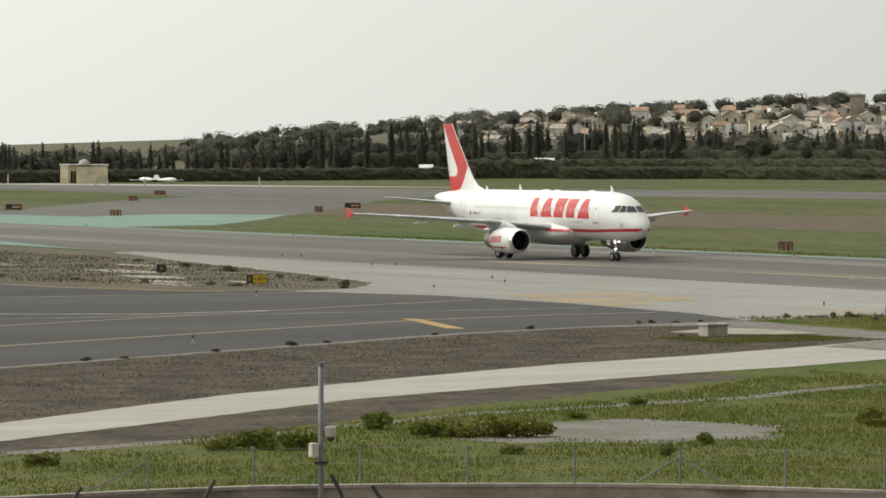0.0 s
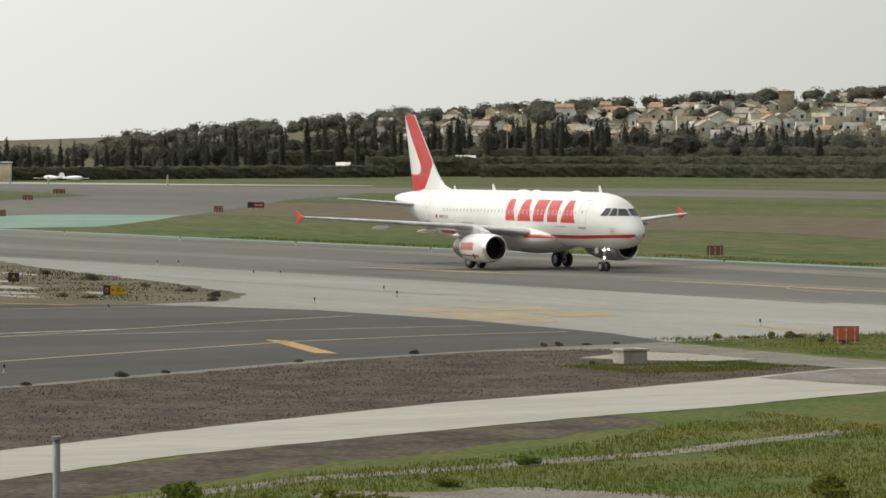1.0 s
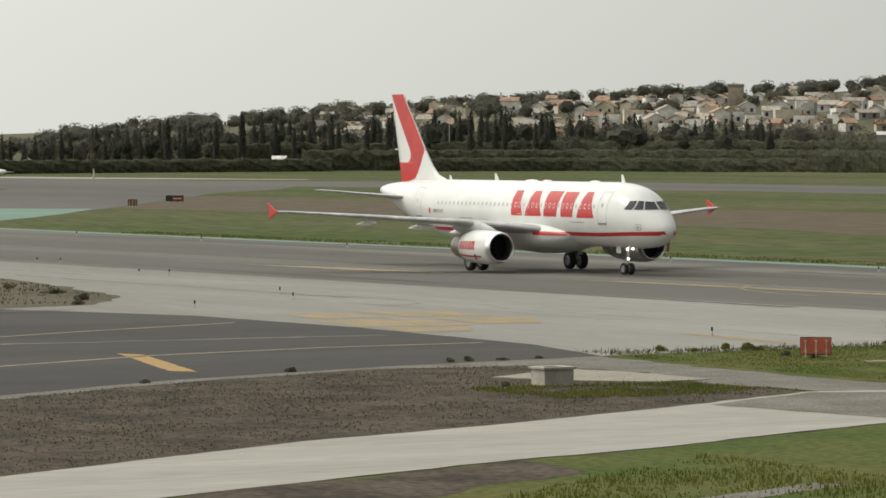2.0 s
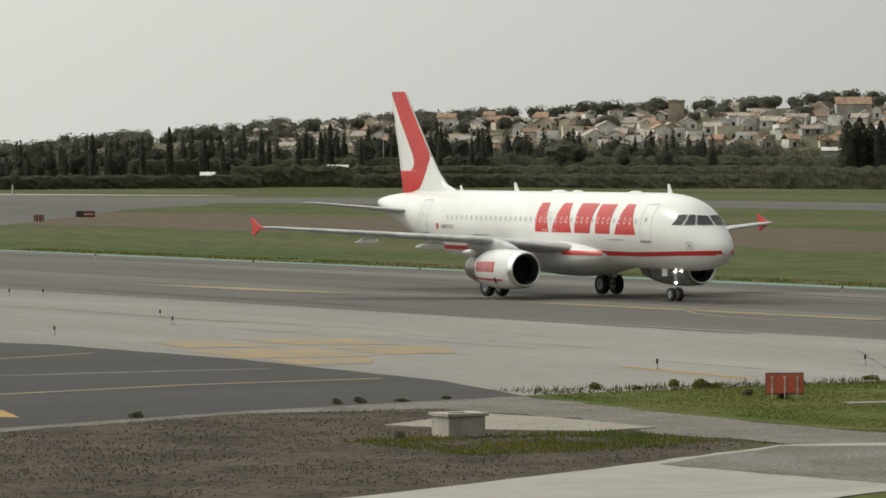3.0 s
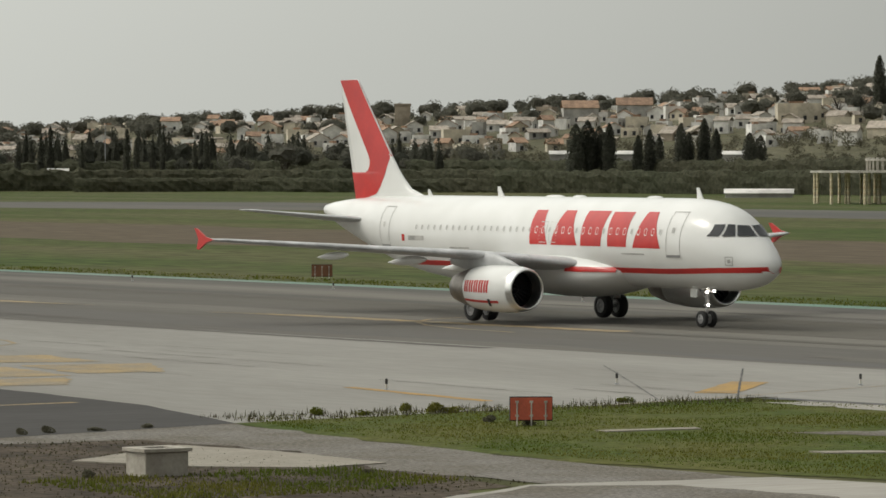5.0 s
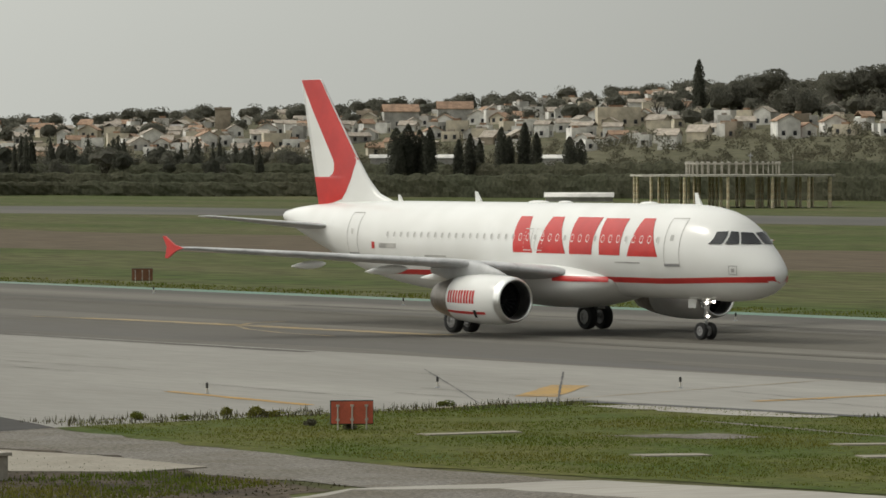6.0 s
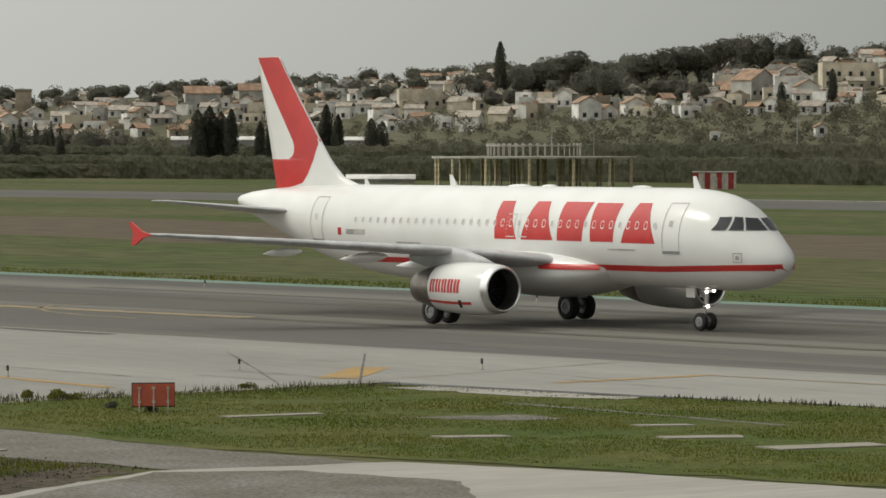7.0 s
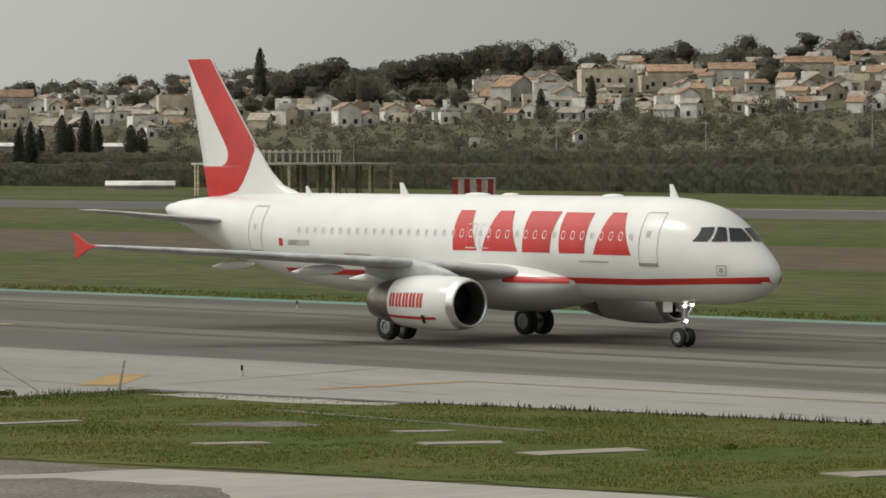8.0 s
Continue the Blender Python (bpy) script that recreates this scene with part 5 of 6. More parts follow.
def curved_line(pts, w, mat, label, ragged=0.05):
    """One painted line along bent points."""
    left, right = [], []
    for i, (x, y) in enumerate(pts):
        xa, ya = pts[max(0, i - 1)]
        xb, yb = pts[min(len(pts) - 1, i + 1)]
        d = math.hypot(xb - xa, yb - ya)
        nx, ny = -(yb - ya) / d * w / 2, (xb - xa) / d * w / 2
        left.append((x + nx, y + ny))
        right.append((x - nx, y - ny))
    return sheet("painted_line", left + right[::-1], 0.036, mat, label, "ground marking", ragged=ragged, step=0.8)


curved_line([(-80, -24), (-100.1, 17), (-111, 35.5), (-119.4, 51), (-122, 60), (-122.6, 68)], 0.42, M_PALE, "thin faded yellow taxiway edge line")
curved_line([(-104, -10), (-122.7, 26.2), (-134, 46), (-141, 58), (-146, 68)], 0.34, M_PALE, "thin faded taxiway line", 0.06)
curved_line([(-150, 18), (-138.4, 32.6), (-134, 40.3), (-136, 49)], 0.4, M_EDGELINE, "pale worn taxiway line", 0.12)
curved_line([(-196, 53), (-180, 55), (-168, 61)], 0.5, M_ORANGE, "short yellow line by the island", 0.08)
for pts in ([(-155, 79.0), (-153.5, 83.6), (-147.2, 82.8), (-148.6, 78.6)], [(-154.5, 74.6), (-153.2, 77.8), (-147.4, 77.2), (-148, 73.4)], [(-146.2, 72.4), (-145.2, 77.6), (-138.0, 76.4), (-138.8, 70.8)],
            [(-145.9, 78.6), (-144.9, 83.6), (-138.6, 80.5), (-139.4, 77.4)], [(-137.6, 71.4), (-136.9, 75.6), (-132.4, 73.2), (-133.0, 70.4)]):
    mark(pts, M_PALE, "large faded yellow patch on the concrete", ragged=0.25)
mark([(-116.4, 87.6), (-121.7, 93.2), (-120.6, 94.0), (-115.4, 88.6)], M_ORANGE, "slanted yellow bar on the concrete", ragged=0.05)
stripe(-125.8, 80.2, -116.0, 79.2, 0.45, M_ORANGE, "worn yellow edge line", ragged=0.08)
stripe(-109.4, 92.0, -109.9, 99.0, 0.55, M_ORANGE, "worn yellow edge line", ragged=0.08)
stripe(-109.9, 99.0, -60, 101.5, 0.3, M_PALE, "faded yellow edge line", ragged=0.08)
stripe(-112, 81, -119, 104, 0.10, M_PALE, "faint yellow line on the concrete", ragged=0.05)
mark([(-193, 114.4), (-186, 116.2), (-160, 117.2), (-160, 116.0), (-186, 115.0)], M_PALE, "faded yellow patch on the runway", ragged=0.2)
mark([(-232, 112), (-222, 114.5), (-205, 115), (-218, 112.4)], M_PALE, "faded yellow patch on the runway", ragged=0.2)
arc = [(-162 - 17 * math.sin(a), 112 + 9.5 * (1 - math.cos(a))) for a in (0, 0.3, 0.6, 0.9, 1.2, 1.5)]
for (xa, ya), (xb, yb) in zip(arc, arc[1:]):
    stripe(xa, ya, xb, yb, 0.25, M_PALE, "curved faded yellow lead line")
for k in range(7):
    a0, a1 = k * 0.4, (k + 1) * 0.4
    stripe(-170 + 9 * math.cos(a0), 84 + 5.5 * math.sin(a0), -170 + 9 * math.cos(a1), 84 + 5.5 * math.sin(a1), 0.22, M_PALE, "curved faded yellow lead line")
for x0, y0, x1, y1, w in ((-111.6, 85.7, -129.1, 99.4, 0.07), (-113.6, 84.1, -123.1, 90.0, 0.05), (-123.1, 90.0, -133.9, 96.6, 0.04)):
    stripe(x0, y0, x1, y1, w, M_CRACK, "dark crack in the concrete", z=0.040, name="crack", ragged=0.03)
# long tyre streaks and slab joints
rs = random.Random(5)
for k in range(14):
    x, y = rs.uniform(-118, -70), rs.uniform(93.5, 100)
    stripe(x, y, x + rs.uniform(3, 9), y + rs.uniform(-1.2, 1.6), rs.uniform(0.03, 0.06), M_CRACK, "thin dark crack in the concrete", z=0.041, name="crack", ragged=0.05)
for k in range(10):
    x, y = rs.uniform(-175, -120), rs.uniform(72, 98)
    stripe(x, y, x + rs.uniform(6, 18), y + rs.uniform(-0.5, 0.5), rs.uniform(0.05, 0.10), M_RUNWAY, "thin grey joint in the concrete", z=0.0415, name="joint", ragged=0.04)
for k in range(16):
    y, x = rs.uniform(101, 143), rs.uniform(-420, -80)
    stripe(x, y, x + rs.uniform(60, 160), y + rs.uniform(-0.6, 0.6), rs.uniform(0.4, 1.3), M_RUBBER if k % 4 else M_RUNWAY, "long tyre streak on the runway", z=0.0325 + 0.0004 * k, name="tyre_streak", ragged=0.15)
for k in range(4):
    y, x = rs.uniform(86, 98), rs.uniform(-300, -180)
    stripe(x, y, x + rs.uniform(20, 60), y + rs.uniform(-0.4, 0.4), rs.uniform(0.15, 0.5), M_RUNWAY, "faint grey streak on the concrete", z=0.0325 + 0.0004 * k, name="tyre_streak", ragged=0.1)
for k in range(2):
    x = -166 + k * 33
    stripe(x, -60, x + 2, 68, 0.7, M_RUNWAY, "faint pale streak along the taxiway", z=0.0312 + 0.0004 * k, name="tyre_streak", ragged=0.35)

# ---------------------------------------------------------------- near ground details
M_BOXC = material("weathered_cast_concrete", (0.44, 0.41, 0.35), 0.9, var=0.1, scale=1.6, fine=9.0, bump=0.3, tint=(0.34, 0.31, 0.26), coords="object")
M_GAPSHADE = material("painted_opening_shade", (0.02, 0.02, 0.018), 0.9, coords="object")
M_SIGNRED = material("orange_red_sign_back", (0.60, 0.13, 0.075), 0.55, var=0.08, scale=2.0, tint=(0.50, 0.11, 0.065), coords="object")
M_SIGNDARK = material("dark_sign_face", (0.035, 0.033, 0.03), 0.5, var=0.1, coords="object")
M_SIGNMAROON = material("dull_red_sign_face", (0.20, 0.035, 0.028), 0.5, var=0.1, coords="object")
M_SIGNYEL = material("yellow_sign_face", (0.66, 0.42, 0.015), 0.5, var=0.05, coords="object")
M_SIGNBROWN = material("dull_orange_sign_back", (0.26, 0.11, 0.055), 0.6, var=0.1, coords="object")
M_GALV = material("galvanised_steel", (0.46, 0.47, 0.48), 0.5, metal=0.4, var=0.08, scale=2.0, coords="object")
M_POSTG = material("dull_grey_post", (0.22, 0.225, 0.22), 0.6, metal=0.2, var=0.1, scale=2.0, coords="object")
M_POLE = material("grey_painted_pole", (0.20, 0.21, 0.225), 0.5, var=0.06, coords="object")
M_OFFWHITE = material("offwhite_plastic", (0.60, 0.57, 0.50), 0.5, var=0.05, coords="object")
M_RETWALL = material("stained_retaining_wall", (0.21, 0.175, 0.14), 0.9, var=0.12, scale=0.5, fine=6.0, bump=0.3, tint=(0.27, 0.24, 0.20))
M_COPING = material("wall_coping", (0.34, 0.30, 0.25), 0.9, var=0.12, scale=0.8, fine=6.0)

sheet("concrete_slab", [(-98.6, 54.6), (-102.5, 60.0), (-99, 60.9), (-93.6, 60.8), (-93.0, 58.4), (-95.2, 56.0)], 0.05, M_CONC, "pale broken concrete slab in the dirt", "slab", ragged=0.12, step=0.6, thick=0.05)
for k, pts in enumerate(([(-87.4, 76.9), (-86.6, 76.6), (-85.6, 78.4), (-86.4, 79.0)], [(-82.8, 76.2), (-81.6, 76.0), (-81.0, 79.2), (-82.2, 79.6)], [(-91.2, 72.4), (-90.4, 72.3), (-89.6, 73.9), (-90.3, 74.1)],
                         [(-91.5, 79.6), (-90.9, 79.5), (-90.2, 80.8), (-90.8, 81.0)], [(-101.6, 73.0), (-101.0, 73.0), (-100.6, 76.0), (-101.2, 76.2)], [(-72.6, 76.6), (-71.2, 76.4), (-70.6, 79.6), (-72.0, 79.9)])):
    sheet("concrete_cover", pts, 0.05, M_CONC, "flat pale concrete cover in the grass", "cover", ragged=0.05, step=0.5, thick=0.06)
sheet("bare_patch", [(-98.4, 76.6), (-95.2, 78.4), (-94.8, 80.2), (-97.2, 80.0)], 0.030, M_GRAVEL, "bare gravel patch in the grass", "ground", ragged=0.5, step=0.6)
sheet("bare_patch", [(-88.8, 82.6), (-102, 83.6), (-102, 84.0), (-88.8, 83.0)], 0.030, M_GRAVEL, "narrow bare track in the grass", "ground", ragged=0.15, step=0.6)
sheet("broken_edge", [(-110.6, 86.0), (-104.4, 86.2), (-101.0, 87.4), (-101.4, 88.6), (-105.6, 88.2), (-110.4, 87.6)], 0.034, M_ROAD, "crumbled pale edge of the concrete", "ground", ragged=0.3, step=0.6)
sheet("dark_edge", [(-112.4, 87.2), (-103, 88.6), (-100.6, 88.9), (-100.6, 89.4), (-103, 89.3), (-112.4, 88.0)], 0.038, M_CRACK, "dark tar edge of the concrete", "ground", ragged=0.12, step=0.6)
for k, (x, y, r) in enumerate(((-190, 66, 2.6), (-200, 70, 3.4), (-183, 64, 2.2), (-215, 74, 4.0), (-228, 82, 3.6), (-186, 71, 2.0), (-238, 72, 4))):
    sheet("pale_patch", [(x + r * 1.6 * math.cos(a), y + 0.5 * r * math.sin(a)) for a in (0, 1, 2, 3, 4, 5.2)], 0.042, M_CONC, "pale stony patch in the dry grass", "ground", ragged=0.35, step=0.8, seed=k)


def build_chamber():
    c = thing("concrete_chamber", pose(-93.3, 54.0, 0), "low weathered concrete chamber with an overhanging lid", "concrete box")
    bm = bmesh.new()
    box(bm, -0.48, -0.60, -0.2, 0.48, 0.60, 0.60, 0.02)
    part("body", bm, M_BOXC, c)
    bm = bmesh.new()
    for q in (rect(-0.55, -0.67, 0.55, -0.36), rect(-0.55, 0.36, 0.55, 0.67), rect(-0.55, -0.36, -0.3, 0.36), rect(0.3, -0.36, 0.55, 0.36)):
        box(bm, q[0][0], q[0][1], 0.60, q[2][0], q[2][1], 0.69, 0.008)
    part("lid", bm, M_BOXC, c)
    # black plate on the solid body paints the shade inside the lid opening
    bm = bmesh.new()
    box(bm, -0.29, -0.35, 0.605, 0.29, 0.35, 0.62)
    part("opening", bm, M_GAPSHADE, c, "black plate for the shaded opening in the lid")


build_chamber()


def lettering(body, size, mat, parent, m):
    cu = bpy.data.curves.new("lettering", "FONT")
    cu.body, cu.size, cu.align_x, cu.align_y, cu.extrude = body, size, "CENTER", "CENTER", 0.004
    tmp = bpy.data.objects.new("lettering", cu)
    scene.collection.objects.link(tmp)
    me = bpy.data.meshes.new_from_object(tmp)
    bpy.data.objects.remove(tmp)
    me.materials.clear()
    me.materials.append(mat)
    ob = new("lettering", me)
    ob.parent = parent
    ob.matrix_local = m
    return ob


def build_sign(name, x, y, turn, w, h, panels, label, legs=3, lift=0.18, front=True, text=()):
    """A runway sign: panels are (from, to, material) over its width; it faces its own -y."""
    s = thing(name, pose(x, y, 0.02, 0, 0, turn), label, "airport sign")
    bm = bmesh.new()
    box(bm, -w / 2, -0.07, lift, w / 2, 0.07, lift + h, 0.012)
    part("cabinet", bm, M_SIGNDARK, s, "dark sign cabinet")
    for a, b, mt in panels:
        bm = bmesh.new()
        box(bm, -w / 2 + w * a + 0.02, -0.085, lift + 0.03, -w / 2 + w * b - 0.02, -0.072, lift + h - 0.03)
        part("face", bm, mt, s)
    for i in range(legs):
        xx = -w / 2 + w * (i + 0.5) / legs
        bm = bmesh.new()
        tube(bm, (xx, -0.11 if not front else 0, -0.1), (xx, -0.11 if not front else 0, lift + (h - 0.12 if not front else 0.05)), 0.022, n=8)
        if not front:
            for z in (lift + 0.15, lift + h - 0.15):
                box(bm, xx - 0.05, -0.13, z - 0.03, xx + 0.05, -0.08, z + 0.03)
        part("leg", bm, M_OFFWHITE, s, "thin pale leg")
    for t, xx, size, mt in text:
        lettering(t, size, mt, s, Matrix.Translation((xx, -0.09, lift + h / 2)) @ Matrix.Rotation(math.pi / 2, 4, "X"))
    return s


def arrow(parent, x, z, s, mat, flip=1):
    bm = bmesh.new()
    box(bm, -0.5 * s, -0.004, -0.08 * s, 0.2 * s, 0.004, 0.08 * s)
    loft(bm, [[(0.1 * s, y, 0.3 * s), (0.55 * s, y, 0.0), (0.1 * s, y, -0.3 * s)] for y in (-0.004, 0.004)])
    for v in bm.verts:
        v.co = (x + v.co.x * flip, v.co.y - 0.09, z + v.co.z)
    bmesh.ops.recalc_face_normals(bm, faces=bm.faces)
    part("arrow", bm, mat, parent)


build_sign("sign_back", -104.75, 73.0, 62, 1.24, 0.70, [(0, 1, M_SIGNRED)], "orange-red back of a runway sign on three steel legs", 3, 0.14, False)
s = build_sign("direction_sign", -149.8, 147.2, 52, 0.92, 0.62, [(0, 1, M_SIGNYEL)], "yellow direction sign with black writing by the runway", 2, 0.10, True, [("13", -0.16, 0.42, M_SIGNDARK)])
arrow(s, 0.24, 0.41, 0.26, M_SIGNDARK)
s = build_sign("taxiway_sign", -178.6, 68.4, 63, 1.42, 0.62, [(0, 0.3, M_SIGNDARK), (0.3, 1, M_SIGNYEL)], "yellow and black taxiway sign in dry grass", 3, 0.15, True,
               [("A", 0.22, 0.42, M_SIGNDARK), ("0", -0.5, 0.42, M_SIGNYEL)])
arrow(s, -0.08, 0.46, 0.24, M_SIGNDARK, -1)
arrow(s, 0.52, 0.46, 0.24, M_SIGNDARK, 1)
build_sign("taxiway_sign", -206.0, 73.4, 63, 0.75, 0.62, [(0, 1, M_SIGNDARK)], "black taxiway sign in dry grass", 2, 0.15, True, [("A", 0, 0.4, M_SIGNYEL)])
for x, y, w, mt, lab in ((-497, 236, 2.4, M_SIGNMAROON, "dull red runway sign in the grass"), (-242.5, 152.6, 1.35, M_SIGNBROWN, "dull orange back of a runway sign"), (-449, 176, 1.5, M_SIGNBROWN, "dull brown back of a runway sign"),
                         (-507, 185, 2.4, M_SIGNMAROON, "dark and dull red runway sign"), (-466, 215, 1.2, M_SIGNBROWN, "small dull brown sign back"), (-590, 241, 1.6, M_SIGNBROWN, "dull brown back of a runway sign"), (-668, 281, 2.2, M_SIGNBROWN, "dull brown back of a runway sign"), (-237, 72, 1.6, M_SIGNBROWN, "dull orange back of a runway sign")):
    s = build_sign("runway_sign", x, y, 60, w, 0.8, [(0, 0.36, M_SIGNDARK), (0.36, 1, mt)] if mt is M_SIGNMAROON else [(0, 1, mt)], lab, 3, 0.15, mt is M_SIGNMAROON)
    if mt is M_SIGNMAROON:
        bm = bmesh.new()
        box(bm, -0.2, -0.1, 0.45, 0.95, -0.088, 0.62)
        part("pale_bar", bm, M_OFFWHITE, s, "pale bar")


def build_edge_light():
    e = thing("edge_marker", pose(0, 0, 0), "short black and pale edge marker stake", "marker", "edge markers")
    bm = bmesh.new()
    tube(bm, (0, 0, -0.03), (0, 0, 0.20), 0.032, n=10)
    part("stem", bm, M_OFFWHITE, e, "pale stem")
    bm = bmesh.new()
    revolve(bm, [(0.19, 0.01), (0.19, 0.042), (0.33, 0.05), (0.37, 0.035), (0.38, 0.005)], axis_x=False, n=10)
    part("head", bm, M_SIGNDARK, e, "black head")
    bm = bmesh.new()
    tube(bm, (0, 0, -0.03), (0, 0, 0.025), 0.10, 0.08, n=12)
    part("base", bm, M_GALV, e)
    return e


mk = build_edge_light()
spots = [(-123.6, 80.3), (-122.6, 89.0), (-117.5, 95.5), (-171.5, 84.4), (-180, 88), (-163.6, 74.6), (-215, 96), (-213.5, 97.4), (-243, 101.5), (-241.5, 102.6), (-99.1, 27), (-158.9, 59), (-269, 140), (-245, 140),
         (-222.8, 141), (-196, 140), (-167, 139.2), (-141.7, 140), (-118, 140), (-95, 140), (-295, 140), (-320, 140), (-350, 141), (-380, 142), (-285, 104), (-330, 106)]
mk.matrix_world = pose(*spots[0], 0.036)
for x, y in spots[1:]:
    copy_thing(mk, pose(x, y, 0.036))


# ---------------------------------------------------------------- wall, fence and pole by the yard
def build_wall_and_fence():
    path = WALL_PATH[1:-1]
    wall = thing("retaining_wall", pose(0, 0, 0), "low curved retaining wall with a pale coping", "wall", kind="structure")
    bm = bmesh.new()
    bc = bmesh.new()

    def ribbon(b, t0, t1, z0, z1):
        rings = []
        for i, (x, y) in enumerate(path):
            xa, ya = path[max(0, i - 1)]
            xb, yb = path[min(len(path) - 1, i + 1)]
            d = math.hypot(xb - xa, yb - ya)
            nx, ny = (yb - ya) / d, -(xb - xa) / d
            rings.append([(x + nx * t0, y + ny * t0, z0), (x + nx * t1, y + ny * t1, z0), (x + nx * t1, y + ny * t1, z1), (x + nx * t0, y + ny * t0, z1)])
        loft(b, rings)
    ribbon(bm, -0.15, 0.15, -1.9, 0.05)
    ribbon(bc, -0.19, 0.19, 0.05, 0.14)
    part("wall", bm, M_RETWALL, wall)
    part("coping", bc, M_COPING, wall)
    fence = thing("wire_fence", pose(0, 0, 0), "thin wire fence on grey posts along a wall", "fence")
    post = None
    for i, (x, y) in enumerate(path):
        if not -32 < y < 30:
            continue
        if post is None:
            bm = bmesh.new()
            tube(bm, (0, 0, -0.1), (0, 0, 1.12), 0.035, n=8)
            post = part("post", bm, M_POSTG, fence, "grey steel post")
            o = post
        else:
            o = post.copy()
            scene.collection.objects.link(o)
        o.location = (x, y, 0.14)
    for i, js in ((3, (2,)), (8, (7, 9))):
        for j in js:
            k = 0.42
            bm = bmesh.new()
            tube(bm, (path[i][0], path[i][1], 0.95), (path[i][0] + (path[j][0] - path[i][0]) * k, path[i][1] + (path[j][1] - path[i][1]) * k, 0.16), 0.025, n=6)
            part("brace", bm, M_POSTG, fence, "slanting brace")
    for z in (0.3, 0.75, 1.2):
        for a, b in zip(path, path[1:]):
            bm = bmesh.new()
            tube(bm, (a[0], a[1], z), (b[0], b[1], z), 0.005, n=4)
            part("wire", bm, M_POSTG, fence)


build_wall_and_fence()
sheet("yard", [(x + 0.16, y) for x, y in WALL_PATH[:-1]] + [(60, -120)], -1.485, M_RETWALL, "dull brown paved yard below the wall", "yard")
for i, (x, y, dx) in enumerate(((-5.2, -19.7, 0.35), (-5.7, -15.5, 0.30), (-5.9, -11.2, -0.3), (-1.6, -12.0, -0.4))):
    f = thing("angled_post", pose(x, y, -1.49), "dark angled top post of a security fence", "fence post", "security fence posts")
    bm = bmesh.new()
    tube(bm, (0, 0, 0), (0, 0, 1.86), 0.05, n=8)
    part("upright", bm, M_SIGNDARK, f)
    bm = bmesh.new()
    tube(bm, (0, 0, 1.82), (dx * 0.45, dx * 0.9, 2.4), 0.055, n=8)
    part("arm", bm, M_SIGNDARK, f)


def build_pole():
    p = thing("camera_pole", pose(-7.6, -11.0, -1.49), "grey steel pole with a camera and junction box", "pole")
    bm = bmesh.new()
    tube(bm, (0, 0, 0), (0, 0, 5.35), 0.085, 0.075, 12)
    part("shaft", bm, M_POLE, p, smooth=True)
    bm = bmesh.new()
    tube(bm, (0, 0, 5.35), (0, 0, 5.42), 0.11, n=12)
    part("cap", bm, M_POLE, p)
    bm = bmesh.new()
    box(bm, -0.1, 0.16, 3.30, 0.16, 0.42, 3.62, 0.05)
    c = part("camera_housing", bm, M_OFFWHITE, p, "off-white dome camera housing")
    bm = bmesh.new()
    bmesh.ops.create_uvsphere(bm, u_segments=14, v_segments=8, radius=0.11, matrix=Matrix.Translation((0.03, 0.29, 3.28)))
    part("dome", bm, M_SIGNDARK, c)
    bm = bmesh.new()
    tube(bm, (0, 0, 3.66), (0.03, 0.28, 3.66), 0.03, n=6)
    part("bracket", bm, M_POLE, c)
    bm = bmesh.new()
    box(bm, -0.12, -0.34, 2.75, 0.12, -0.12, 3.15, 0.02)
    part("junction_box", bm, M_OFFWHITE, p, "off-white junction box")
    bm = bmesh.new()
    tube(bm, (0, 0, 2.55), (0, 0, 2.65), 0.16, n=12)
    tube(bm, (0, -0.2, 2.6), (0, 0.22, 2.6), 0.05, n=8)
    part("clamp", bm, M_SIGNDARK, p, "dark clamp")


build_pole()


# ---------------------------------------------------------------- beacon platform, hut and far building
M_STRIPE_W = material("faded_white_paint", (0.60, 0.56, 0.50), 0.8, var=0.1, coords="object")
M_STRIPE_R = material("faded_red_paint", (0.42, 0.05, 0.045), 0.8, var=0.1, coords="object")
M_RUSTPOST = material("rust_streaked_post", (0.80, 0.74, 0.55), 0.8, var=0.3, scale=0.8, fine=3.0, tint=(0.50, 0.36, 0.20), coords="object", streak=(0.2, 0.2, 1.5))
M_DECK = material("pale_steel_deck", (0.52, 0.49, 0.42), 0.7, var=0.15, scale=0.4, coords="object")


